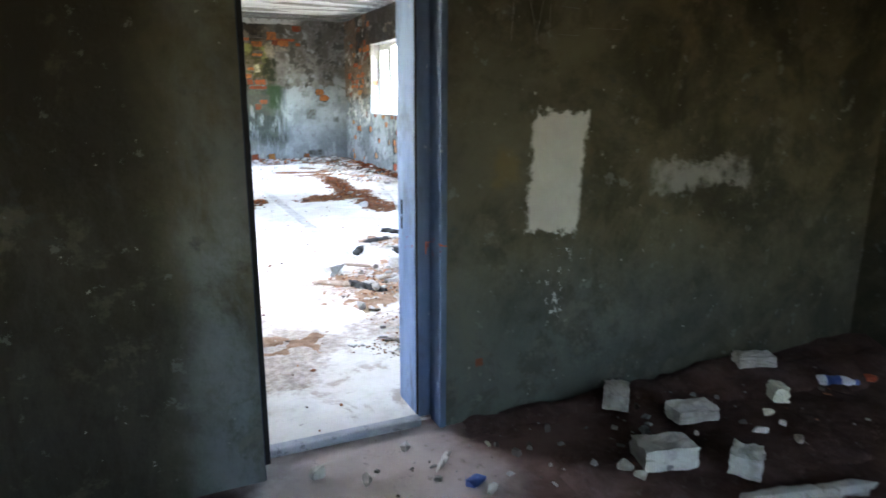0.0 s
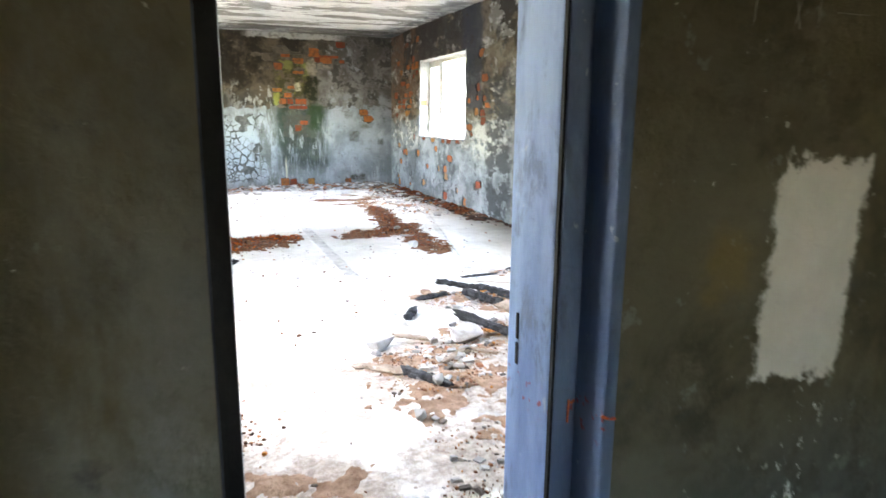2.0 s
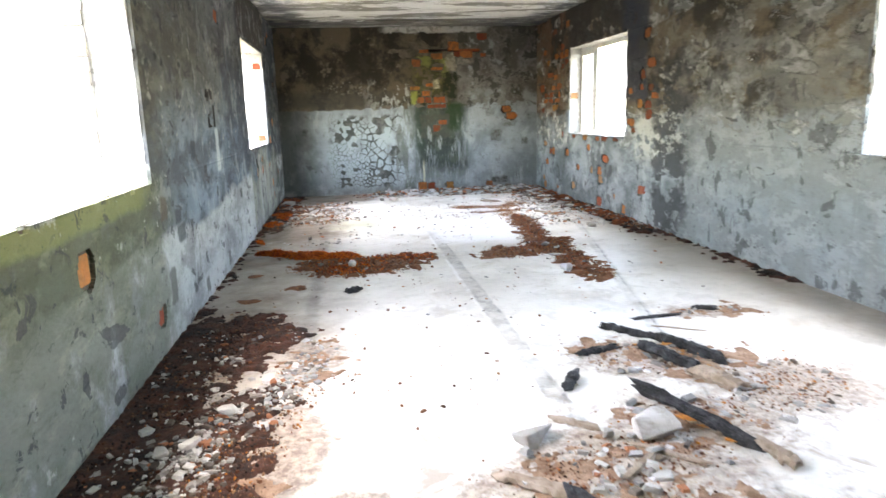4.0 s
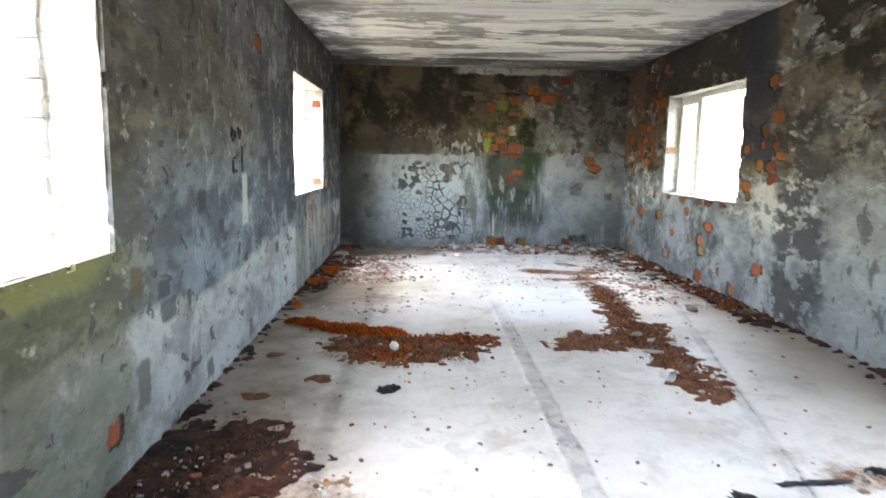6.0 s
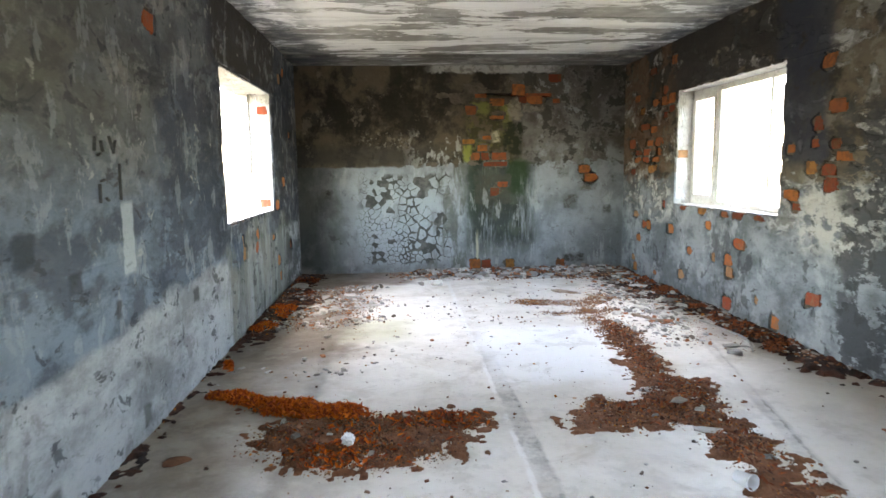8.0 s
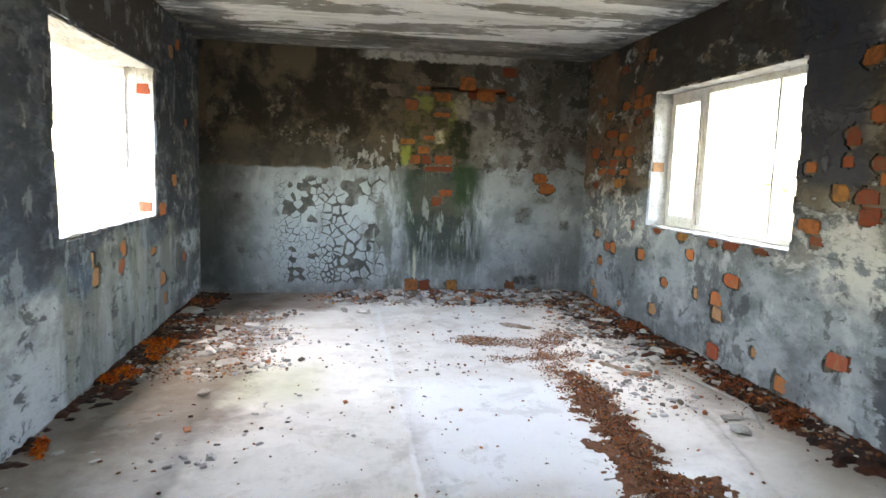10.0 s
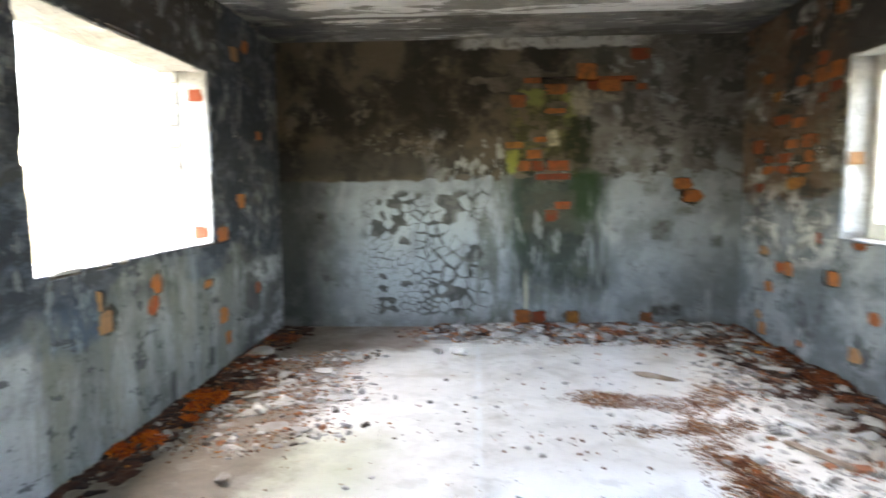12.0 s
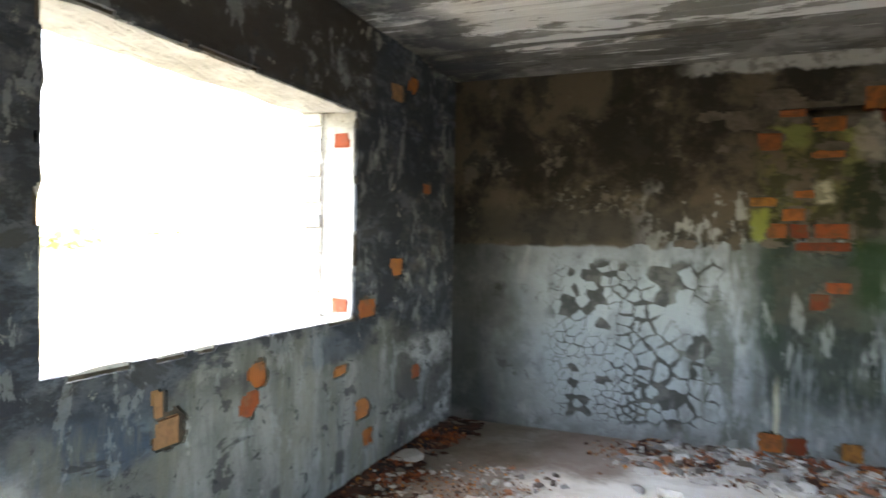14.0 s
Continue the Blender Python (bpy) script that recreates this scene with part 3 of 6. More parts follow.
    # grey-olive shade towards the right wall, painted into the screed
    wall_shade = s.mul(s.band(wobble(s, s.x, 1.6, 0.6), 2.5, 3.5), s.inv(s.band(wobble(s, s.y, 2, 1.0), 8.8, 9.6)), s.band(s.y, 5.8, 6.6))
    col = s.mix(s.mul(wall_shade, 0.6), col, s.mix(s.noise(3, 6, 0.7), (0.36, 0.335, 0.285), (0.50, 0.475, 0.43)))
    greys = s.mul(patch(s, 1.7, 0.53, 0.12, 0.4), 0.4)
    col = s.mix(greys, col, (0.45, 0.435, 0.41))
    # brown wash about the heaps by the walls
    wash = s.most(s.inv(s.band(wobble(s, s.x, 2.5, 0.7), -0.4, 0.35)), s.band(wobble(s, s.x, 2.5, 0.6), 3.3, 3.8))
    col = s.mix(s.mul(wash, 0.75), col, s.mix(s.band(s.noise(5, 8, 0.7), 0.4, 0.6), (0.15, 0.11, 0.075), (0.27, 0.215, 0.16)))
    corner = s.mul(s.inv(s.band(wobble(s, s.x, 3, 0.5), 0.8, 1.1)), s.band(wobble(s, s.y, 5, 0.5), 12.6, 12.85))
    col = s.mix(s.mul(corner, 0.8), col, (0.13, 0.075, 0.05))
    # soil under the rubble, its colour deepened for the shaded gaps between chips
    soil = s.mul(s.inv(s.band(wobble(s, wobble(s, s.x, 2.5, 0.7), 12, 0.25), 0.2, 0.55)), s.band(s.y, 9.2, 9.8))
    col = s.mix(s.mul(soil, 0.88), col, s.mix(s.noise(14, 7, 0.7), (0.055, 0.04, 0.03), (0.22, 0.175, 0.13)))
    strip = s.mul(s.band(wobble(s, wobble(s, s.x, 2.5, 0.7), 12, 0.25), 2.95, 3.35), s.band(s.y, 8.8, 9.6), patch(s, 3, 0.42, 0.14))
    col = s.mix(s.mul(strip, 0.5), col, s.mix(s.noise(14, 7, 0.7), (0.20, 0.16, 0.125), (0.42, 0.38, 0.33)))
    near = s.mul(s.inv(s.band(wobble(s, s.y, 2, 1.2), 4.6, 5.6)), s.band(s.noise(3.2, 8, 0.7, 0.5), 0.53, 0.62))
    col = s.mix(s.mul(near, 0.65), col, (0.26, 0.175, 0.115))
    dust = None
    for cx, cy, rx, ry, tilt in ((2.1, 5.4, 0.5, 0.32, -25), (1.45, 4.35, 0.6, 0.36, 10), (2.0, 4.7, 0.5, 0.3, 0), (2.8, 6.12, 0.34, 0.14, 0), (1.4, 3.35, 0.5, 0.3, 0), (2.6, 4.9, 0.5, 0.35, 30),
                                 (0.25, 5.8, 0.2, 0.4, 0), (0.2, 4.8, 0.22, 0.5, 0), (0.1, 3.6, 0.45, 0.5, 0), (0.45, 4.35, 0.16, 0.1, 0), (-0.2, 6.2, 0.35, 0.6, 0), (0.05, 4.1, 0.3, 0.5, 10), (0.6, 3.3, 0.3, 0.25, 0), (0.35, 3.0, 0.4, 0.3, 0), (1.75, 3.9, 0.6, 0.3, 0), (1.6, 2.9, 0.5, 0.3, 0)):
        one = smear(s, cx, cy, rx, ry, tilt)
        dust = one if dust is None else s.most(dust, one)
    grain = s.add(s.mul(s.math("SUBTRACT", s.noise(4, 9, 0.75), 0.5), 2.4), s.mul(s.math("SUBTRACT", s.noise(30, 5, 0.7), 0.5), 0.8))
    dusty2 = s.band(s.add(dust, grain), -0.12, 0.35)
    col = s.mix(s.mul(dusty2, 0.8), col, s.mix(s.band(s.noise(22, 8, 0.75), 0.38, 0.62), (0.13, 0.075, 0.048), (0.46, 0.38, 0.31)))
    specks = s.most(s.band(s.noise(22, 4, 0.6), 0.69, 0.73), s.mul(s.band(s.noise(55, 4, 0.65), 0.66, 0.7), 0.8))
    col = s.mix(s.mul(specks, 0.7), col, (0.09, 0.075, 0.06))
    veil = s.mul(patch(s, 3.2, 0.54, 0.06), 0.3)
    col = s.mix(veil, col, (0.36, 0.34, 0.30))
    wet = s.band(s.noise(1.1, 5, 0.6), 0.4, 0.65)
    return s.done(col, s.add(0.36, s.mul(wet, 0.4)), s.add(fine, s.mul(big, 0.5)), 0.004, 0, 0.5)


def front_floor():
    s = Shade("muddy_red_painted_floor")
    n = s.noise(2.4, 8, 0.7, 0.5)
    col = s.mix(s.band(n, 0.38, 0.6), (0.075, 0.038, 0.030), (0.17, 0.10, 0.083))
    worn = s.mul(s.near(wobble(s, s.x, 3, 0.5), 0.62, 0.38, 0.15), s.band(wobble(s, s.y, 3, 0.5), 1.1, 1.6))
    col = s.mix(s.mul(worn, 0.75), col, s.mix(s.noise(6, 6, 0.7), (0.55, 0.43, 0.40), (0.82, 0.75, 0.71)))
    col = s.mix(s.mul(s.band(s.noise(24, 4, 0.6), 0.62, 0.7), 0.5), col, (0.2, 0.17, 0.14))
    return s.done(col, 0.8, s.noise(14, 8, 0.7), 0.012)


def plain(name, a, b, scale=8.0, rough=0.9, depth=0.004, fine=40.0, speck=None):
    s = Shade(name)
    col = s.mix(s.band(s.noise(scale, 7, 0.68, 0.3), 0.34, 0.66), a, b)
    if speck:
        col = s.mix(s.mul(s.band(s.noise(fine, 5, 0.7), 0.55, 0.68), 0.7), col, speck)
    return s.done(col, rough, s.noise(fine * 0.7, 6, 0.7), depth)


def pieces(name, tones, own=True, rough=0.92, fine=45.0, dirt=(0.08, 0.06, 0.045), amount=0.4, smear=None):
    """Alike pieces: each takes one of the tones by chance."""
    s = Shade(name)
    r = s.random() if own else s.island()
    ramp = s.nt.nodes.new("ShaderNodeValToRGB")
    ramp.color_ramp.interpolation = "CONSTANT"
    while len(ramp.color_ramp.elements) < len(tones):
        ramp.color_ramp.elements.new(0.5)
    for k, tone in enumerate(tones):
        ramp.color_ramp.elements[k].position = k / len(tones)
        ramp.color_ramp.elements[k].color = (*tone, 1)
    s.put(ramp.inputs[0], r)
    col = s.mix(s.mul(s.band(s.noise(14, 7, 0.7, 0.3), 0.45, 0.65), amount), ramp.outputs[0], dirt)
    if smear:
        col = s.mix(s.mul(patch(s, 8, 0.52, 0.08, 0.3), 0.65), col, smear)
    return s.done(col, rough, s.noise(fine, 6, 0.7), 0.004)


def blue_paint(name, dirty, tone=1.0):
    s = Shade(name)
    col = s.mix(s.band(s.noise(3, 7, 0.68, 0, s.stretch(2, 2, 0.5)), 0.35, 0.65), tuple(c * tone for c in (0.15, 0.23, 0.42)), tuple(c * tone for c in (0.26, 0.37, 0.58)))
    col = s.mix(s.mul(s.band(s.noise(6, 8, 0.75, 0.3, s.stretch(1, 1, 0.45)), 0.55, 0.66), dirty), col, (0.08, 0.10, 0.13))
    col = s.mix(s.mul(s.band(s.noise(17, 6, 0.7), 0.64, 0.7), 0.6), col, (0.42, 0.46, 0.5))
    red = s.mul(s.near(wobble(s, s.z, 25, 0.12), 0.72, 0.035, 0.01), s.band(s.noise(40, 3, 0.6), 0.6, 0.63))
    col = s.mix(s.mul(red, 0.8), col, (0.28, 0.03, 0.02))
    return s.done(col, 0.6, s.noise(20, 8, 0.7), 0.004)


def charred():
    s = Shade("charred_wood")
    grid = s.cells(45, vec=s.stretch(1, 1, 1))
    col = s.mix(s.band(s.noise(9, 8, 0.72), 0.4, 0.66), (0.006, 0.006, 0.007), (0.06, 0.063, 0.07))
    h = s.band(grid, 0.0, 0.12)
    return s.done(col, 0.7, h, 0.006)


def grass():
    s = Shade("dry_field")
    col = s.mix(s.band(s.noise(0.25, 8, 0.7), 0.4, 0.6), (0.12, 0.092, 0.045), (0.14, 0.125, 0.055))
    col = s.mix(s.band(s.noise(0.06, 5, 0.6), 0.5, 0.62), col, (0.14, 0.09, 0.06))
    return s.done(col, 0.95, s.noise(6, 6, 0.7), 0.05)


M_BACK, M_LEFT, M_RIGHT, M_DIM = back_plaster(), left_plaster(), right_plaster(), dim_plaster()
M_FLAKE = flake_paint()
M_CEIL, M_FLOOR, M_FRONT = ceiling_coat(), concrete_floor(), front_floor()
# mortar colour darkened so gaps round the bared bricks read as shadow
M_MORTAR = plain("old_mortar", (0.055, 0.045, 0.034), (0.13, 0.11, 0.085), 6, 0.95, 0.01, 30, (0.05, 0.045, 0.03))
M_WHITE = plain("chalky_white_reveal", (0.42, 0.42, 0.40), (0.62, 0.62, 0.60), 4, 0.9, 0.012, 25, (0.22, 0.205, 0.18))
M_LIME = pieces("white_lime_brick", [(0.62, 0.61, 0.58), (0.72, 0.71, 0.68), (0.55, 0.53, 0.5)], amount=0.3)
M_BRICK = pieces("orange_clay_brick", [(0.40, 0.13, 0.035), (0.34, 0.085, 0.028), (0.42, 0.16, 0.05), (0.30, 0.065, 0.03), (0.38, 0.12, 0.04), (0.36, 0.19, 0.09)], amount=0.35, smear=(0.25, 0.13, 0.07))
M_BRICK_DIM = pieces("sooty_clay_brick", [(0.25, 0.06, 0.018), (0.17, 0.036, 0.014), (0.31, 0.10, 0.025), (0.25, 0.075, 0.024), (0.30, 0.13, 0.03)], amount=0.55, dirt=(0.06, 0.035, 0.02), smear=(0.12, 0.06, 0.025))
M_FRAME = plain("peeling_white_window_paint", (0.62, 0.60, 0.54), (0.76, 0.75, 0.71), 7, 0.7, 0.003, 30, (0.28, 0.24, 0.18))
# the reveal's blue, darkened for the frame's side away from the room light
M_BLUE = blue_paint("shaded_blue_frame_paint", 0.6, 0.47)
M_BLACK = plain("flat_black", (0.005, 0.005, 0.006), (0.014, 0.014, 0.015), 8, 0.8, 0.003)
M_EDGE = plain("dark_blue_edge", (0.022, 0.03, 0.045), (0.055, 0.07, 0.10), 6, 0.8, 0.003, 30, (0.015, 0.016, 0.018))
M_REVEAL = blue_paint("pale_blue_limewash", 0.6, 0.9)
M_GREY = plain("grey_rubbed_plaster", (0.26, 0.28, 0.31), (0.44, 0.46, 0.5), 4, 0.85, 0.005, 24, (0.12, 0.13, 0.15))
M_SCORE = plain("scored_plaster", (0.12, 0.12, 0.095), (0.24, 0.235, 0.2), 14, 0.9, 0.002)
M_SCRAWL = plain("charcoal_stroke", (0.065, 0.07, 0.072), (0.10, 0.106, 0.106), 20, 0.9, 0.001)
M_DIRT = plain("brown_dry_litter", (0.12, 0.045, 0.02), (0.25, 0.115, 0.06), 9, 0.95, 0.02, 60, (0.06, 0.033, 0.02))
M_MUCK = plain("dark_rotted_litter", (0.012, 0.006, 0.005), (0.085, 0.028, 0.014), 7, 0.75, 0.02, 50, (0.010, 0.007, 0.006))
M_SAND = plain("brown_sandy_dust", (0.20, 0.115, 0.07), (0.40, 0.265, 0.185), 10, 0.95, 0.012, 70, (0.09, 0.05, 0.032))
M_MUD = plain("reddish_mud", (0.07, 0.036, 0.028), (0.16, 0.095, 0.078), 5, 0.85, 0.015, 40, (0.17, 0.13, 0.11))
M_CHIP = pieces("plaster_chips", [(0.50, 0.50, 0.49), (0.34, 0.34, 0.335), (0.20, 0.20, 0.198), (0.60, 0.595, 0.58), (0.14, 0.115, 0.095), (0.10, 0.085, 0.075), (0.28, 0.285, 0.29), (0.40, 0.39, 0.37), (0.42, 0.41, 0.39), (0.30, 0.29, 0.275), (0.24, 0.225, 0.21), (0.46, 0.45, 0.43), (0.36, 0.15, 0.08)], own=False, amount=0.3)
M_CRUMB = pieces("earthy_crumbs", [(0.15, 0.055, 0.025), (0.24, 0.10, 0.045), (0.075, 0.034, 0.02), (0.34, 0.20, 0.115), (0.17, 0.068, 0.033), (0.06, 0.034, 0.022), (0.29, 0.19, 0.14), (0.21, 0.11, 0.07), (0.42, 0.16, 0.03)], own=False, amount=0.3)
M_ROT = pieces("rotted_crumbs", [(0.03, 0.013, 0.009), (0.06, 0.024, 0.014), (0.018, 0.009, 0.007), (0.10, 0.038, 0.018), (0.025, 0.014, 0.011), (0.16, 0.09, 0.055)], own=False, amount=0.3)
M_LEAF = pieces("rusty_dead_leaves", [(0.58, 0.12, 0.008), (0.66, 0.17, 0.012), (0.42, 0.075, 0.010), (0.26, 0.05, 0.015), (0.62, 0.14, 0.010)], own=False, amount=0.1)
M_OLDLEAF = pieces("brown_dead_leaves", [(0.20, 0.055, 0.022), (0.30, 0.09, 0.03), (0.13, 0.045, 0.022), (0.36, 0.10, 0.03), (0.10, 0.04, 0.025)], own=False, amount=0.2)
M_STONE = pieces("broken_concrete", [(0.50, 0.49, 0.47), (0.42, 0.415, 0.40), (0.60, 0.59, 0.56), (0.34, 0.325, 0.305)], amount=0.45, dirt=(0.2, 0.16, 0.12))
M_PALE = pieces("pale_dusty_brick", [(0.74, 0.72, 0.66), (0.66, 0.65, 0.60), (0.70, 0.69, 0.55)], amount=0.35, dirt=(0.16, 0.13, 0.10), smear=(0.5, 0.5, 0.4))
M_SLAB = plain("brown_grey_slab", (0.10, 0.085, 0.07), (0.21, 0.185, 0.16), 9, 0.9, 0.004, 40, (0.3, 0.13, 0.05))
M_CHAR = charred()
M_WOOD = plain("weathered_board", (0.22, 0.165, 0.12), (0.38, 0.31, 0.25), 9, 0.85, 0.004, 40, (0.12, 0.085, 0.06))
M_GLOWOOD = plain("split_orange_wood", (0.38, 0.14, 0.035), (0.52, 0.24, 0.07), 12, 0.8, 0.004)
M_CABLE = plain("grey_cable_sheath", (0.26, 0.255, 0.25), (0.40, 0.39, 0.38), 12, 0.6, 0.001)
M_FIELD = grass()
M_BUSH = plain("far_scrub", (0.20, 0.23, 0.09), (0.32, 0.32, 0.14), 0.6, 0.95, 0.05, 3)
M_OUTER = plain("outer_render", (0.42, 0.41, 0.38), (0.55, 0.54, 0.5), 2, 0.95, 0.01)
M_PLASTIC = plain("milky_plastic", (0.70, 0.74, 0.80), (0.82, 0.85, 0.88), 20, 0.35, 0.002)
M_BLUEPLASTIC = plain("blue_plastic", (0.06, 0.12, 0.45), (0.16, 0.26, 0.62), 20, 0.4, 0.002)
M_ORANGE = plain("orange_scrap", (0.55, 0.09, 0.03), (0.62, 0.14, 0.05), 20, 0.6, 0.002)


# ---- mesh helpers ----
def mesh_object(name, verts, faces, material, parent=None, label="", smooth=False):
    me = bpy.data.meshes.new(name)
    me.from_pydata([tuple(v) for v in verts] if not isinstance(verts, np.ndarray) else verts.tolist(), [], faces if not isinstance(faces, np.ndarray) else faces.tolist())
    me.materials.append(material)
    me.update()
    if smooth:
        me.polygons.foreach_set("use_smooth", [True] * len(me.polygons))
    ob = new(name, me)
    if parent is not None:
        ob.parent = parent
    if label:
        tagged(ob, label)
    return ob


def part(name, bm, material, parent=None, label="", smooth=False):
    """Links a bmesh as one mesh object under a thing or a part."""
    me = bpy.data.meshes.new(name)
    bm.to_mesh(me)
    bm.free()
    me.materials.append(material)
    if smooth:
        me.polygons.foreach_set("use_smooth", [True] * len(me.polygons))
    ob = new(name, me)
    if parent is not None:
        ob.parent = parent
    if label:
        tagged(ob, label)
    return ob


def box(bm, x0, x1, y0, y1, z0, z1):
    m = Matrix.Translation(((x0 + x1) / 2, (y0 + y1) / 2, (z0 + z1) / 2)) @ Matrix.Diagonal((x1 - x0, y1 - y0, z1 - z0, 1))
    return bmesh.ops.create_cube(bm, size=1, matrix=m)["verts"]


def boxes(*list_of):
    bm = bmesh.new()
    for b in list_of:
        box(bm, *b)
    return bm


def worn_box(x0, x1, y0, y1, z0, z1, bevel=0.004, rough=0.0, seed=1):
    """A bevelled box with slightly uneven faces."""
    bm = boxes((x0, x1, y0, y1, z0, z1))
    if rough:
        bmesh.ops.subdivide_edges(bm, edges=bm.edges[:], cuts=5, use_grid_fill=True)
    else:
        bmesh.ops.bevel(bm, geom=bm.edges[:], offset=bevel, segments=2, affect="EDGES", profile=0.6)
    rnd = random.Random(seed)
    if rough:
        for v in bm.verts:
            v.co += Vector((rnd.uniform(-1, 1), rnd.uniform(-1, 1), rnd.uniform(-1, 1))) * rough
    return bm


def empty(name, m=None):
    ob = new(name)
    ob.empty_display_size = 0.1
    if m is not None:
        ob.matrix_basis = m
    return ob


# ---- setting: outside ----
rng = np.random.RandomState(5)


def field():
    n = 60
    g = np.sign(np.linspace(-1, 1, n)) * np.abs(np.linspace(-1, 1, n)) ** 2.4 * 900
    X, Y = np.meshgrid(g, g, indexing="ij")
    far = np.clip((np.hypot(X, Y - 6) - 14) / 60, 0, 1)
    Z = -0.35 + far * (fbm(X / 30, Y / 30, 3) * 1.6)
    V = np.stack([X + 1.5, Y + 6, Z], -1).reshape(-1, 3)
    idx = np.arange(n * n).reshape(n, n)
    F = np.stack([idx[:-1, :-1], idx[1:, :-1], idx[1:, 1:], idx[:-1, 1:]], -1).reshape(-1, 4)
    tagged(mesh_object("ground", V, F, M_FIELD, smooth=True), "dry yellow-brown grass field round the building", "ground", kind="structure")


field()


def scrub(cx, cy, n, spread, seed):
    """A far line of bushes: leaf clumps piled unevenly on short stems."""
    r = np.random.RandomState(seed)
    verts, faces = [], []
    for k in range(n):
        a = r.rand() * 2 * np.pi
        px, py = cx + r.randn() * spread[0], cy + r.randn() * spread[1]
        h = r.rand() ** 1.4 * spread[2]
        c = np.array([px, py, -0.3 + h])
        u = r.randn(3) * 0.35
        v = r.randn(3) * 0.35
        b = len(verts)
        verts += [c - u, c + v, c + u, c - v]
        faces.append((b, b + 1, b + 2, b + 3))
    return mesh_object("far_scrub", np.array(verts), faces, M_BUSH)


for k, (cx, cy, sx, sy) in enumerate([(-95, 60, 3, 18), (-110, 10, 3, 22), (62, 24, 2, 12), (58, 50, 2, 12)]):
    tagged(scrub(cx, cy, 1600, (sx, sy, 3.2), 20 + k), "low green scrub far out in the field", "bushes", "bushes beyond the windows", "stuff")


def stake(x, y, h):
    bm = bmesh.new()
    bmesh.ops.create_cone(bm, segments=8, radius1=0.04, radius2=0.03, depth=h, cap_ends=True, matrix=Matrix.Translation((x, y, -0.35 + h / 2)))
    tagged(part("fence_post", bm, M_WOOD), "thin weathered post standing in the field", "post")


stake(-8.0, 18.2, 1.5)

# ---- setting: walls ----
WINDOWS_L = [(4.125, 6.15), (10.05, 12.05)]
# the first is never in view: added by symmetry to light the near floor
WINDOWS_R = [(4.125, 6.15), (9.925, 11.975)]


def wall_boxes(axis, a0, a1, lo, hi, top, openings, z0=-0.4):
    """Boxes of a wall along axis from lo to hi, of thickness a0..a1, round its openings (from, to, sill, head)."""
    out, at = [], lo
    for o0, o1, sill, head in openings:
        out.append((at, o0, z0, top))
        if sill > z0:
            out.append((o0, o1, z0, sill))
        if head < top:
            out.append((o0, o1, head, top))
        at = o1
    out.append((at, hi, z0, top))
    return [(a0, a1, p, q, b, t) if axis == "y" else (p, q, a0, a1, b, t) for p, q, b, t in out]


PL = 0.022      # plaster's thickness
RT = 3.0        # top of the walls
wall_left = part("wall_left", boxes(*wall_boxes("y", XL - WT, XL - PL, YN, YF + WT, RT, [(a, b, SILL - 0.012, HEAD + 0.012) for a, b in WINDOWS_L])), M_MORTAR)
tagged(wall_left, "brick outer wall with stained slate-blue plaster and two open windows", "wall", kind="structure")
wall_right = part("wall_right", boxes(*wall_boxes("y", XR + PL, XR + WT, YN, YF + WT, RT, [(a, b, SILL - 0.012, HEAD + 0.012) for a, b in WINDOWS_R])), M_MORTAR)
tagged(wall_right, "brick outer wall with sooty peeling plaster and bare bricks", "wall", kind="structure")
wall_back = part("wall_back", boxes((XL - PL, XR + PL, YF + 0.16, YF + WT, -0.4, RT), (XL - PL, XR + PL, YF + PL, YF + 0.16, -0.4, 2.376), (XL - PL, XR + PL, YF + PL, YF + 0.16, 2.434, RT),
                                  (XL - PL, 1.82, YF + PL, YF + 0.16, 2.376, 2.434), (2.88, XR + PL, YF + PL, YF + 0.16, 2.376, 2.434)), M_MORTAR)
tagged(wall_back, "brick end wall with cracked grey paint and algae streaks", "wall", kind="structure")
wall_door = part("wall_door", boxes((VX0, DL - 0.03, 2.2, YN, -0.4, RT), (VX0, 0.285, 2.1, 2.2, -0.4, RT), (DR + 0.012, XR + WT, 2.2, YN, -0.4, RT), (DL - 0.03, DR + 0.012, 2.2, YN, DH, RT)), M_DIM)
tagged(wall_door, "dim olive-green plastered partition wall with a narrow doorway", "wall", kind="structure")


def superellipse(u, v, holes, seed):
    ragged = fbm(u * 9, v * 9, seed) * 0.7 + fbm(u * 34, v * 34, seed + 9, 2) * 0.3
    inside = np.zeros(u.shape, bool)
    for cu, cv, ru, rv in holes:
        d = (np.abs((u - cu) / ru) ** 2.6 + np.abs((v - cv) / rv) ** 2.6) ** (1 / 2.6)
        inside |= d + ragged * 1.5 < 1
    return inside


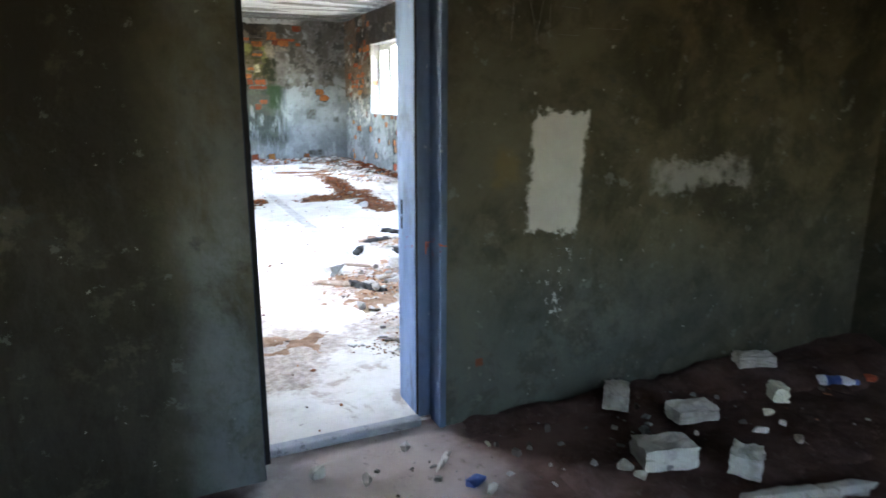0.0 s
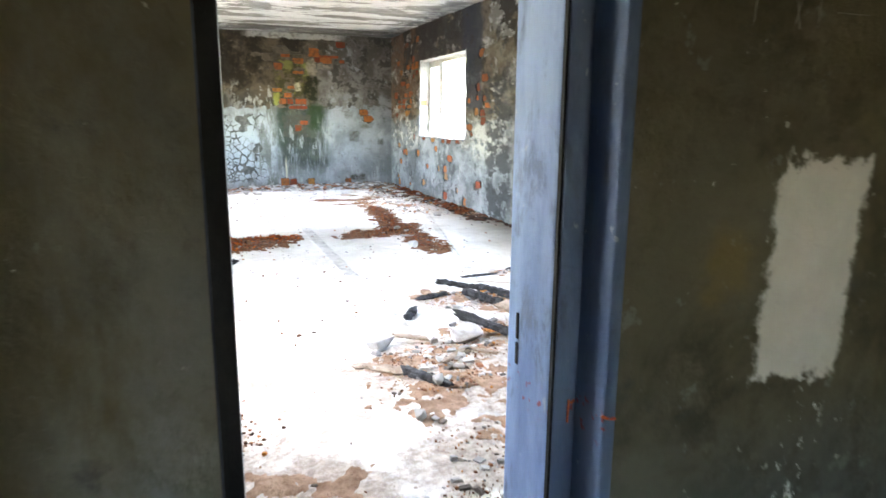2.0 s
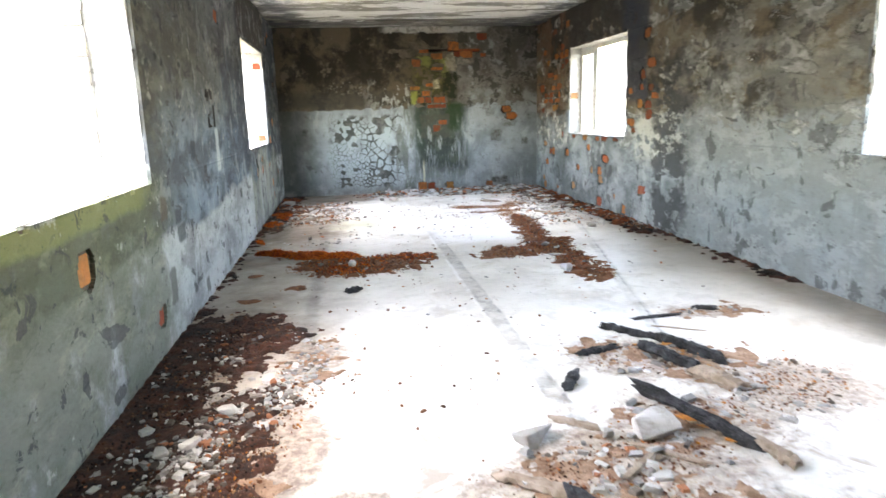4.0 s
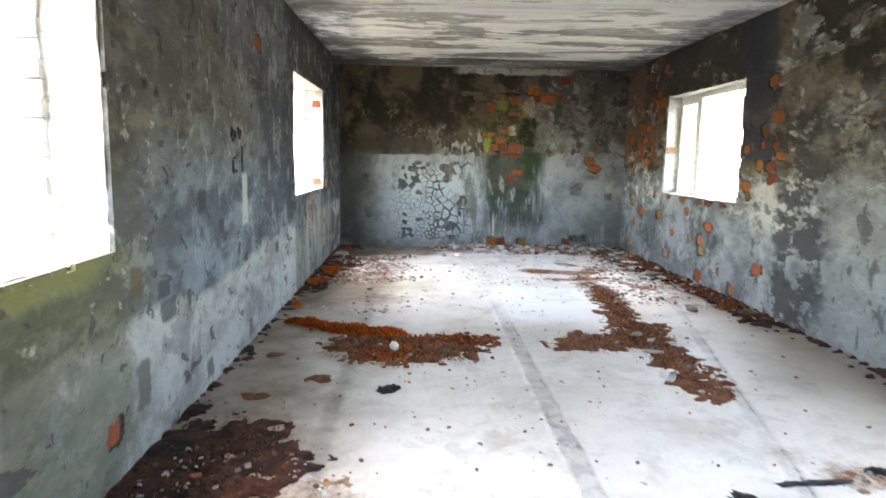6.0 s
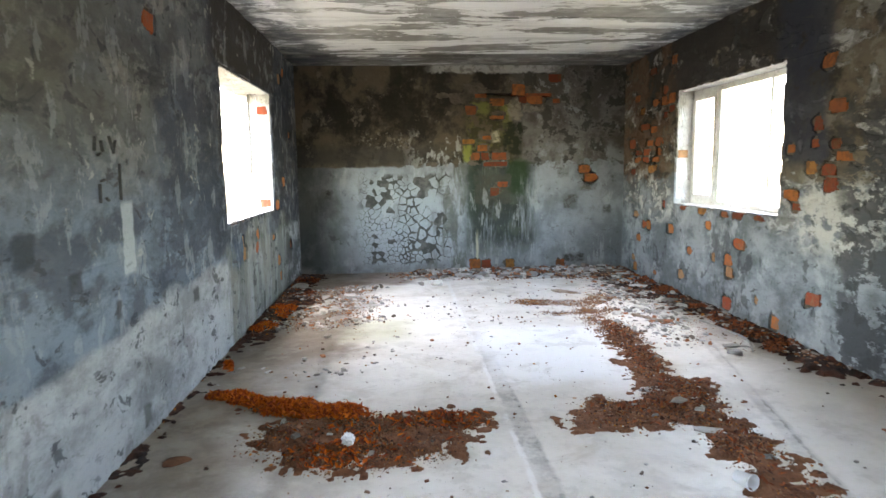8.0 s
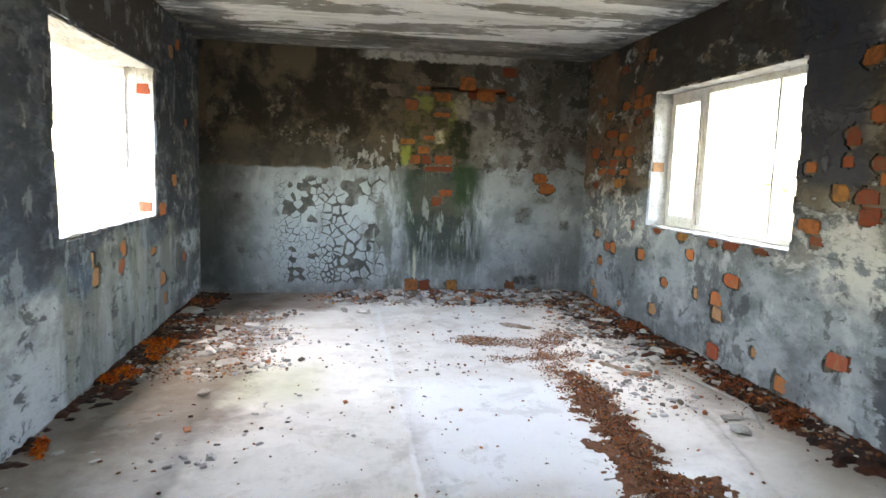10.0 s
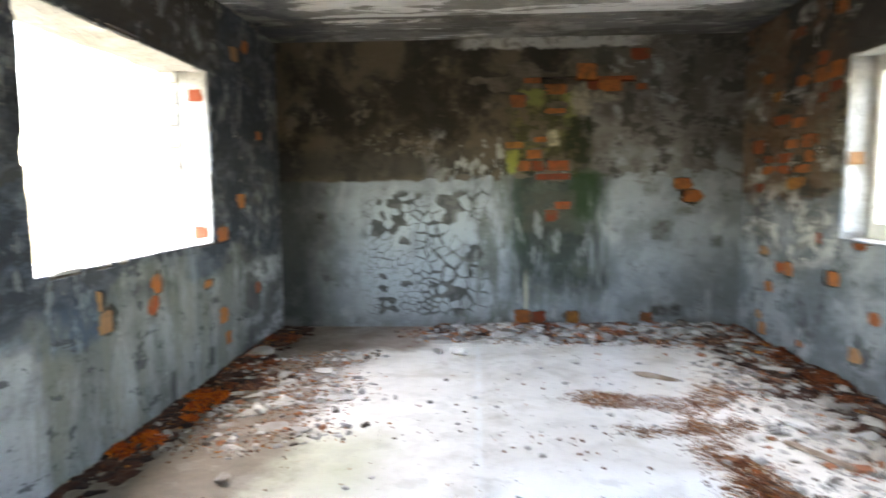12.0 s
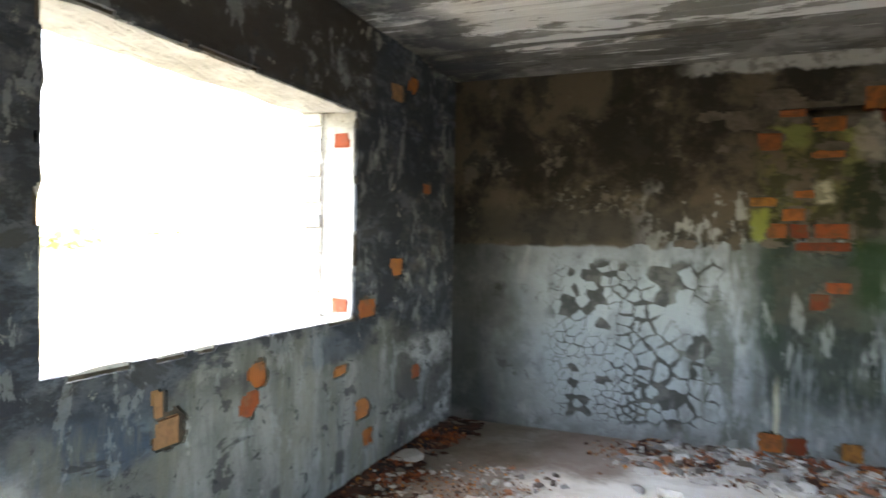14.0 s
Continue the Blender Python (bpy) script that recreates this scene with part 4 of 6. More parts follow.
def plaster(parent, material, origin, along, normal, length, height, openings, holes, seed, cell=0.0125):
    """A coat of plaster on a wall: ragged holes in it bare the bricks behind."""
    nu, nv = round(length / cell), round(height / cell)
    U, V = np.meshgrid(np.linspace(0, length, nu + 1), np.linspace(0, height, nv + 1), indexing="ij")
    r = np.random.RandomState(seed)
    Uc, Vc = (U[:-1, :-1] + U[1:, 1:]) / 2, (V[:-1, :-1] + V[1:, 1:]) / 2
    hole = superellipse(Uc, Vc, holes, seed)
    cut = np.zeros(Uc.shape, bool)
    for a, b, c, d in openings:
        cut |= (Uc > a) & (Uc < b) & (Vc > c) & (Vc < d)
        # chipped edges of the opening
        rim = (Uc > a - 0.03) & (Uc < b + 0.03) & (Vc > c - 0.03) & (Vc < d + 0.03)
        hole |= rim & (fbm(Uc * 7, Vc * 7, seed + 5, 3) > 0.1)
    keep = ~(hole | cut)
    jit = cell * 0.3
    Uj, Vj = U + (r.rand(*U.shape) - 0.5) * jit, V + (r.rand(*V.shape) - 0.5) * jit
    edge = np.zeros(U.shape, bool)
    for k in (0, -1):
        edge[k, :] = True
        edge[:, k] = True
    for a, b, c, d in openings:
        edge |= (np.abs(U - a) < 1e-3) | (np.abs(U - b) < 1e-3) | (np.abs(V - c) < 1e-3) | (np.abs(V - d) < 1e-3)
    Uj, Vj = np.where(edge, U, Uj), np.where(edge, V, Vj)
    off = fbm(U * 1.3, V * 1.3, seed + 3) * 0.014 + fbm(U * 7, V * 7, seed + 4) * 0.008 - 0.003
    off = np.where(edge, 0, off)
    o, a, n = np.array(origin), np.array(along), np.array(normal)
    front = o + Uj[..., None] * a + Vj[..., None] * np.array((0, 0, 1.0)) + off[..., None] * n
    back = o + Uj[..., None] * a + Vj[..., None] * np.array((0, 0, 1.0)) - (PL - 0.001) * n
    N = (nu + 1) * (nv + 1)
    verts = np.concatenate([front.reshape(-1, 3), back.reshape(-1, 3)])
    idx = np.arange(N).reshape(nu + 1, nv + 1)
    A, B, C, D = idx[:-1, :-1], idx[1:, :-1], idx[1:, 1:], idx[:-1, 1:]
    faces = [np.stack([A, B, C, D], -1)[keep]]
    pad = np.pad(keep, 1)
    for du, dv, p, q in ((-1, 0, A, D), (1, 0, C, B), (0, -1, B, A), (0, 1, D, C)):
        open_side = keep & ~pad[1 + du:1 + du + nu, 1 + dv:1 + dv + nv]
        faces.append(np.stack([p, q, q + N, p + N], -1)[open_side])
    F = np.concatenate(faces)
    if np.dot(np.cross(a, (0, 0, 1.0)), n) < 0:
        F = F[:, ::-1]
    used, inverse = np.unique(F, return_inverse=True)
    ob = mesh_object("plaster", verts[used], inverse.reshape(F.shape), material, parent)
    return hole


def gap(u, v, w, h):
    """The hole in the plaster that bares a brick of w by h about (u, v)."""
    return (u, v, w * 0.5 + 0.013, h * 0.5 + 0.012)


def bared_brick(w, h, material, k):
    """A brick face with a worn rim, one brick deep into the wall."""
    bm = boxes((-w / 2, w / 2, 0, 0.09, -h / 2, h / 2))
    rnd = random.Random(k)
    bmesh.ops.bevel(bm, geom=[e for e in bm.edges if all(v.co.y < 0.001 for v in e.verts)], offset=0.008, segments=2, affect="EDGES")
    for v in bm.verts:
        v.co += Vector((rnd.uniform(-1, 1), rnd.uniform(-0.6, 0.6), rnd.uniform(-1, 1))) * 0.004
    me = bpy.data.meshes.new("brick")
    bm.to_mesh(me)
    bm.free()
    me.materials.append(material)
    return me


later = []


def bare_bricks(parent, place, bricks, seed, material, deep=0.0):
    """The bricks that show in the holes; place(u, v, depth) gives a brick's pose."""
    r = random.Random(seed)
    for k, (u, v, w, h) in enumerate(bricks):
        later.append((parent, bared_brick(w, h, material, seed * 100 + k), place(u, v, deep + r.uniform(0.006, 0.016))))


# bared bricks: along the wall, height, width, height of the face
BACK_TOP = [(2.92, 2.63, 0.17, 0.11), (2.42, 2.48, 0.18, 0.15), (2.64, 2.34, 0.22, 0.11), (2.48, 2.345, 0.11, 0.09), (2.94, 2.33, 0.09, 0.06),
            (2.12, 2.315, 0.20, 0.10), (1.76, 2.21, 0.15, 0.12), (2.12, 2.11, 0.20, 0.06)]
BACK_MID = [(1.73, 1.79, 0.17, 0.06), (1.98, 1.84, 0.12, 0.05), (1.92, 1.70, 0.15, 0.10), (1.82, 1.585, 0.12, 0.10), (1.955, 1.585, 0.11, 0.105), (2.15, 1.59, 0.20, 0.10),
            (2.10, 1.48, 0.33, 0.06), (3.35, 1.40, 0.17, 0.11), (3.45, 1.28, 0.19, 0.12), (2.09, 1.10, 0.13, 0.12), (2.20, 1.20, 0.14, 0.07)]
BACK_FOOT = [(1.80, 0.10, 0.17, 0.13), (1.97, 0.09, 0.13, 0.12), (2.30, 0.09, 0.12, 0.12), (3.02, 0.09, 0.13, 0.11)]
BACK_DEEP = [(1.88, 2.405, 0.20, 0.055), (2.72, 2.42, 0.39, 0.06)]
CREVICE = [(1.98, 2.405, 0.10, 0.04), (2.14, 2.405, 0.12, 0.035), (2.3, 2.41, 0.12, 0.045), (2.5, 2.42, 0.14, 0.06), (2.68, 2.41, 0.13, 0.05), (2.84, 2.41, 0.10, 0.04), (2.15, 2.17, 0.12, 0.03), (1.81, 1.49, 0.09, 0.035), (2.42, 2.47, 0.16, 0.10), (2.2, 2.35, 0.12, 0.06), (2.6, 2.40, 0.16, 0.08)]
LEFT_BRICKS = [(10.54, 0.81, 0.06, 0.11), (10.59, 0.69, 0.14, 0.12), (11.15, 0.81, 0.14, 0.12), (11.09, 0.69, 0.16, 0.12), (11.91, 0.70, 0.14, 0.06), (12.18, 0.41, 0.17, 0.12),
               (12.24, 0.22, 0.16, 0.12), (12.96, 0.51, 0.17, 0.11), (12.62, 1.29, 0.17, 0.12), (12.22, 1.04, 0.20, 0.11), (12.60, 2.49, 0.17, 0.12), (12.85, 2.59, 0.16, 0.12),
               (13.13, 1.87, 0.14, 0.08), (8.64, 2.27, 0.17, 0.12), (5.09, 0.74, 0.15, 0.13), (6.06, 0.23, 0.14, 0.12)]
RIGHT_LOW = [(13.17, 0.80, 0.20, 0.09), (12.88, 0.68, 0.15, 0.11), (12.72, 0.69, 0.14, 0.11), (13.04, 0.49, 0.17, 0.10), (12.05, 0.70, 0.15, 0.10), (12.26, 0.98, 0.10, 0.09),
             (11.55, 0.51, 0.13, 0.09), (11.14, 0.82, 0.13, 0.09), (10.54, 0.70, 0.20, 0.11), (11.01, 0.51, 0.07, 0.09), (10.71, 0.52, 0.16, 0.11), (10.68, 0.41, 0.14, 0.10),
             (11.73, 0.22, 0.16, 0.11), (10.71, 0.10, 0.17, 0.12), (10.20, 0.23, 0.06, 0.07), (9.89, 0.10, 0.14, 0.12), (13.23, 0.21, 0.15, 0.09), (13.15, 0.10, 0.16, 0.12),
             (12.48, 0.12, 0.12, 0.06), (9.42, 0.40, 0.18, 0.11)]
RIGHT_SILL = [(11.29, 0.95, 0.19, 0.06), (10.58, 0.955, 0.19, 0.06), (10.22, 0.96, 0.17, 0.05), (10.82, 0.95, 0.14, 0.05), (11.75, 0.96, 0.13, 0.05)]
RIGHT_FAR = [(13.35, 1.72, 0.24, 0.12), (13.14, 1.60, 0.24, 0.08), (12.86, 1.60, 0.24, 0.08), (12.74, 1.71, 0.22, 0.07), (12.47, 1.72, 0.24, 0.10), (13.15, 1.505, 0.26, 0.07),
             (12.87, 1.505, 0.25, 0.07), (12.56, 1.505, 0.24, 0.07), (12.66, 1.39, 0.28, 0.10), (12.44, 1.60, 0.14, 0.09), (12.29, 2.02, 0.14, 0.08), (12.94, 1.92, 0.30, 0.09),
             (12.63, 1.87, 0.22, 0.09), (12.31, 2.31, 0.15, 0.11), (12.33, 2.19, 0.18, 0.11), (12.13, 2.20, 0.18, 0.11), (12.60, 2.19, 0.22, 0.09), (12.12, 2.08, 0.18, 0.08),
             (12.71, 2.58, 0.20, 0.09), (12.08, 2.62, 0.17, 0.11), (13.2, 2.3, 0.2, 0.09), (13.0, 2.12, 0.2, 0.08), (13.3, 1.35, 0.18, 0.08)]
RIGHT_NEAR = [(9.39, 2.17, 0.16, 0.10), (9.27, 1.84, 0.20, 0.10), (9.47, 1.73, 0.12, 0.11), (9.26, 1.57, 0.11, 0.07), (9.15, 1.48, 0.22, 0.08), (9.33, 1.385, 0.17, 0.10),
              (9.30, 1.27, 0.16, 0.11), (9.77, 1.18, 0.20, 0.09), (9.69, 1.09, 0.13, 0.07), (9.53, 1.4, 0.14, 0.10), (9.8, 1.55, 0.1, 0.08), (9.5, 1.58, 0.1, 0.08)]


def shifted(bricks, start):
    return [(u - start, v, w, h) for u, v, w, h in bricks]


BACK_BRICKS, BACK_SUNK = shifted(BACK_TOP + BACK_MID + BACK_FOOT, XL), shifted(BACK_DEEP, XL)
BACK_HOLES = [gap(*b) for b in BACK_BRICKS + BACK_SUNK] + [(u - XL, v, ru, rv) for u, v, ru, rv in CREVICE]
LEFT_BRICKS, RIGHT_BRICKS = shifted(LEFT_BRICKS, YN), shifted(RIGHT_LOW, YN)
RIGHT_SOOTY = shifted(RIGHT_SILL + RIGHT_FAR + RIGHT_NEAR, YN)
LEFT_HOLES, RIGHT_HOLES = [gap(*b) for b in LEFT_BRICKS], [gap(*b) for b in RIGHT_BRICKS + RIGHT_SOOTY]

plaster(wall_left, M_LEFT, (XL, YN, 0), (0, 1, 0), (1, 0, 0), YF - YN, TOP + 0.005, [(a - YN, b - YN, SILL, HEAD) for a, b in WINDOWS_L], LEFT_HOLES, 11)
bare_bricks(wall_left, lambda u, v, d: pose(XL - d, YN + u, v, 0, 0, 90), LEFT_BRICKS, 1, M_BRICK)
plaster(wall_right, M_RIGHT, (XR, YN, 0), (0, 1, 0), (-1, 0, 0), YF - YN, TOP + 0.005, [(a - YN, b - YN, SILL, HEAD) for a, b in WINDOWS_R], RIGHT_HOLES, 21)
bare_bricks(wall_right, lambda u, v, d: pose(XR + d, YN + u, v, 0, 0, -90), RIGHT_BRICKS, 2, M_BRICK)
bare_bricks(wall_right, lambda u, v, d: pose(XR + d, YN + u, v, 0, 0, -90), RIGHT_SOOTY, 4, M_BRICK_DIM)
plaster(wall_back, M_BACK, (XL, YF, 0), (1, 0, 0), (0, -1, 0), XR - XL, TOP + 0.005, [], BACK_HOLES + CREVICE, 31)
bare_bricks(wall_back, lambda u, v, d: pose(XL + u, YF + d, v), BACK_BRICKS, 3, M_BRICK_DIM)
bare_bricks(wall_back, lambda u, v, d: pose(XL + u, YF + d, v), BACK_SUNK, 5, M_BRICK_DIM, 0.02)


def clip_cell(poly, p, q):
    """The part of a polygon nearer to p than to q."""
    m, d = (p + q) / 2, q - p
    out = []
    for a, b in zip(poly, poly[1:] + poly[:1]):
        fa, fb = np.dot(a - m, d), np.dot(b - m, d)
        if fa <= 0:
            out.append(a)
        if fa * fb < 0:
            out.append(a + (b - a) * fa / (fa - fb))
    return out


def paint_flakes():
    """Paint on the end wall, cracked into plates that have shrunk from one another."""
    r = np.random.RandomState(12)
    seeds = []
    for k in range(9000):
        p = np.array([r.uniform(-0.2, 2.0), r.uniform(-0.2, 1.75)])
        cell = 0.05 + 0.055 * np.clip((p[0] - 0.6) / 0.6, 0, 1) + 0.07 * fbm(p[0] * 2, p[1] * 2, 6)
        if p[1] < 0.5 and 0.2 < p[0] < 0.95:
            cell = 0.045
        if all(np.hypot(*(p - q)) > cell for q in seeds):
            seeds.append(p)
    S = np.array(seeds)
    for p in seeds:
        rim = fbm(p[0] * 4, p[1] * 4, 9) * 0.3
        lost = r.rand()
        if not (0.0 + rim < p[0] < 1.58 + rim and 0.04 < p[1] < 1.44 + rim * 0.4) or lost < 0.02 + 0.6 * (fbm(p[0] * 2.2, p[1] * 2.2, 17) + 0.3 * math.exp(-((p[0] - 1.12) / 0.13) ** 2) > 0.17):
            continue
        poly = [p + np.array(c) for c in ((-0.3, -0.3), (0.3, -0.3), (0.3, 0.3), (-0.3, 0.3))]
        for k in np.argsort(np.hypot(*(S - p).T))[1:16]:
            poly = clip_cell(poly, p, S[k])
        poly = [a + (b - a) * t for a, b in zip(poly, poly[1:] + poly[:1]) for t in (0.08, 0.36, 0.64, 0.92)]
        out = []
        for c in poly:
            open_ = np.clip((fbm(c[0] * 4.5, c[1] * 4.5, 14) + 0.12) * 5, 0, 1)
            shrink = 0.0002 + (0.0045 + 0.004 * (p[0] > 0.75)) * open_ + 0.030 * open_ * math.exp(-((c[0] - 1.12) / 0.2) ** 2) * np.clip(fbm(c[0] * 5, c[1] * 5, 18) * 3 + 0.4, 0, 1)
            n = np.hypot(*(c - p))
            c = p + (c - p) * max(0.3, 1 - shrink / max(n, 1e-3))
            c = c + np.array([fbm(c[0] * 13, c[1] * 13, 15, 3), fbm(c[0] * 13, c[1] * 13, 16, 3)]) * 0.075
            out.append(c)
        U, V = np.array([c[0] - XL for c in out]), np.array([c[1] for c in out])
        off = fbm(U * 1.3, V * 1.3, 34) * 0.014 + fbm(U * 7, V * 7, 35) * 0.008 - 0.003
        curl = 0.003 + 0.002 * r.rand()
        n = len(out)
        verts = [(c[0], YF - o - curl, c[1]) for c, o in zip(out, off)] + [(c[0], YF - o + 0.003, c[1]) for c, o in zip(out, off)]
        faces = [tuple(range(n))] + [(k, k + n, (k + 1) % n + n, (k + 1) % n) for k in range(n)]
        later_flakes.append((verts, faces))


later_flakes = []
paint_flakes()


# ---- setting: floors, ceilings, front room ----
floor = part("floor", boxes((XL - PL, XR + PL, 2.28, YF + PL, -0.3, 0.0)), M_FLOOR)
tagged(floor, "worn pale concrete floor with dark screed joints", "floor", kind="structure")
vest_floor = part("floor_front", boxes((VX0, VX1, VY0, 2.28, -0.3, -0.012)), M_FRONT)
tagged(vest_floor, "muddy dark red floor of the dim front room", "floor", kind="structure")


def ceiling_slab():
    """Boarded concrete: shallow board marks across the room, a lower strip at the far end."""
    ys, zs = [], []
    r = random.Random(8)
    y = YN
    while y < YF + PL:
        w = r.uniform(0.10, 0.2)
        z = TOP + r.uniform(-0.004, 0.004) - (0.018 if y > 12.9 else 0)
        ys += [y, min(y + w - 0.006, YF + PL), min(y + w - 0.003, YF + PL)]
        zs += [z, z, z + 0.005]
        y += w
    verts, faces = [], []
    xs = np.linspace(XL - PL, XR + PL, 30)
    for yy, z in zip(ys, zs):
        for x in xs:
            verts.append((x, yy, z + 0.004 * noise.noise(Vector((x * 1.5, yy * 2, 0)))))
    n = len(xs)
    for j in range(len(ys) - 1):
        for i in range(n - 1):
            faces.append((j * n + i, (j + 1) * n + i, (j + 1) * n + i + 1, j * n + i + 1))
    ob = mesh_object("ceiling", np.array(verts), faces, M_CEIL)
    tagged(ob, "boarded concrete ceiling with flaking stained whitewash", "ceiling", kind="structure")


ceiling_slab()
tagged(part("roof", boxes((XL - WT, XR + WT, 2.1, YF + WT, 3.0, 3.2), (VX0 - 0.3, VX1 + 0.3, VY0 - 0.3, 2.1, 2.82, 3.0)), M_OUTER), "flat concrete roof slab", "roof", kind="structure")
# the opening in the rear wall is unseen, added to light this room
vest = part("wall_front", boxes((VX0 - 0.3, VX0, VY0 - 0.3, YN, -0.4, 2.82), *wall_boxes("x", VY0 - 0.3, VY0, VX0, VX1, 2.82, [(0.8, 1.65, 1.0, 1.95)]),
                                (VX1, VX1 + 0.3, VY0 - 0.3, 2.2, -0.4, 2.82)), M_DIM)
tagged(vest, "dim plastered walls of the front room with an added light opening", "wall", kind="structure")


# ---- doorway ----
def doorway():
    d = empty("door_1")
    tagged(d, "doorless blue painted door frame in a thick partition", "door frame", kind="structure")
    part("jamb", worn_box(0.934, 0.99, 2.291, 2.303, 0, DH, 0.003), M_BLUE, d)
    part("casing", worn_box(0.984, 1.012, 2.188, 2.292, -0.012, DH + 0.02, 0.006), M_BLUE, d)
    # solid black strip in place of the shade inside the open joint
    part("joint", worn_box(0.928, 0.934, 2.293, 2.305, 0, DH - 0.004, 0.001), M_BLACK, d, "black strip for the shaded joint beside the frame")
    # black face of the post, set back behind the wall's edge
    part("jamb", worn_box(DL - 0.03, 0.319, 2.2, 2.213, -0.012, DH, 0.003), M_BLACK, d, "black recessed frame post")
    part("reveal", worn_box(DL - 0.031, 0.321, 2.2135, 2.30, 0.0, DH - 0.004, 0.006), M_GREY, d, "grey rubbed plaster reveal")
    part("casing", worn_box(0.2852, 0.2885, 2.103, 2.198, -0.012, DH, 0.001), M_EDGE, d, "dull blue-grey painted edge")
    part("head", worn_box(0.322, 0.984, 2.235, 2.29, DH - 0.07, DH, 0.005), M_BLUE, d)
    part("reveal", worn_box(0.93, 1.013, 2.304, YN + 0.004, 0.0, DH - 0.004, 0.012), M_REVEAL, d, "pale blue limewashed reveal")
    part("threshold", worn_box(0.322, 0.925, 2.235, 2.285, -0.012, 0.02, 0.006, 0), M_GREY, d, "scuffed blue-grey threshold")
    for z0, z1 in ((0.765, 0.815), (0.825, 0.885)):
        part("strike_plate", worn_box(0.9265, 0.9305, 2.446, 2.455, z0, z1, 0.001), M_BLACK, d, "rusty slot of the lock")


    for x, z, w, h, lean in ((0.968, 0.715, 0.004, 0.05, 2), (0.986, 0.745, 0.02, 0.005, 25), (1.004, 0.74, 0.012, 0.004, 0), (0.978, 0.735, 0.012, 0.004, -30)):
        y = 2.289 if x < 0.984 else 2.186
        mark = part("paint_mark", worn_box(-w / 2, w / 2, -0.001, 0.002, -h / 2, h / 2, 0.0005), M_ORANGE, d, "stroke of red paint")
        mark.matrix_basis = pose(x, y, z, 0, lean, 0)


doorway()


def scratches():
    """Pale strokes scored into the front wall above the filler patch."""
    for x, z, w, h, lean in ((1.28, 1.6, 0.0016, 0.22, 4), (1.36, 1.6, 0.0016, 0.24, -14), (1.4, 1.6, 0.0016, 0.22, 12), (1.44, 1.61, 0.0016, 0.22, 2), (1.53, 1.52, 0.09, 0.0014, 0), (1.53, 1.62, 0.08, 0.0014, 3), (1.7, 1.55, 0.16, 0.0014, 0)):
        ob = part("scratch", worn_box(-w / 2, w / 2, -0.001, 0.002, -h / 2, h / 2, 0.0005), M_SCORE, wall_door)
        ob.matrix_basis = pose(x, 2.2, z, 0, lean, 0)


scratches()


def scrawl():
    """Unreadable dark strokes drawn on the slate-blue wall."""
    for y, z, w, h, lean in ((7.86, 1.56, 0.010, 0.075, 12), (7.93, 1.55, 0.010, 0.06, -14), (7.9, 1.51, 0.05, 0.009, -20), (8.03, 1.56, 0.010, 0.10, -28), (8.06, 1.55, 0.010, 0.08, 25),
                             (7.88, 1.33, 0.010, 0.10, 4), (7.92, 1.39, 0.06, 0.010, -12), (7.95, 1.30, 0.05, 0.009, 30), (8.1, 1.38, 0.009, 0.2, 2)):
        ob = part("scrawl", worn_box(-w * 0.3, w * 0.3, -0.012, 0.004, -h * 0.45, h * 0.45, 0.001), M_SCRAWL, wall_left, "dark drawn stroke")
        ob.matrix_basis = pose(XL, y, z, 0, 0, 90) @ Matrix.Rotation(radians(lean), 4, "Y")


scrawl()


# ---- windows ----
def window_opening(name, side, y0, y1, label):
    """Chalky reveals inside, toothed lime bricks outside. side: -1 the left wall, 1 the right."""
    w = empty(name)
    tagged(w, label, "window", kind="structure")
    x_in = XL if side < 0 else XR
    def span(a, b):
        p, q = x_in + side * a, x_in + side * b
        return (min(p, q), max(p, q))
    inner, outer = span(PL, WT), span(0.24, WT + 0.004)
    def slab(x, y, z, seed):
        bm = boxes((*x, *y, *z))
        bmesh.ops.subdivide_edges(bm, edges=[e for e in bm.edges if e.calc_length() > 0.1], cuts=26, use_grid_fill=True)
        rnd = random.Random(seed)
        tall = z[1] - z[0] > 0.5
        for v in bm.verts:
            v.co += Vector((0.002, 0.004, 0.004)) * rnd.uniform(-1, 1)
            if tall:
                inward = 1 if seed == 3 else -1
                v.co.y += inward * 0.03 * max(0, noise.noise(Vector((v.co.x * 4, seed * 3.1 + y0, v.co.z * 9))) + 0.15)
            else:
                v.co.z += 0.012 * noise.noise(Vector((v.co.x * 5, v.co.y * 5, seed)))
        return bm
    part("window_sill", slab(span(PL + 0.002, WT + 0.02), (y0, y1), (SILL - 0.03, SILL), 1), M_WHITE, w)
    part("lintel", slab(span(PL + 0.002, WT + 0.004), (y0, y1), (HEAD, HEAD + 0.03), 2), M_WHITE, w)
    for k, yy in enumerate(((y0 - 0.025, y0 + 0.004), (y1 - 0.004, y1 + 0.025))):
        part("reveal", slab(inner, yy, (SILL, HEAD), 3 + k), M_WHITE, w)
    r = random.Random(7)
    rows = 16
    for row in range(rows):
        z = SILL + (row + 0.5) * (HEAD - SILL) / rows
        for yy, s in ((y0, 1), (y1, -1)):
            out = 0.045 if row % 2 else 0.03
            c = (y0 + (out - 0.05) / 2) if s > 0 else (y1 - (out - 0.05) / 2)
            later.append((w, lime_mesh(outer[1] - outer[0] - 0.004, out + 0.05), pose((outer[0] + outer[1]) / 2, c + r.uniform(-0.004, 0.004), z)))
    return w


lime = {}


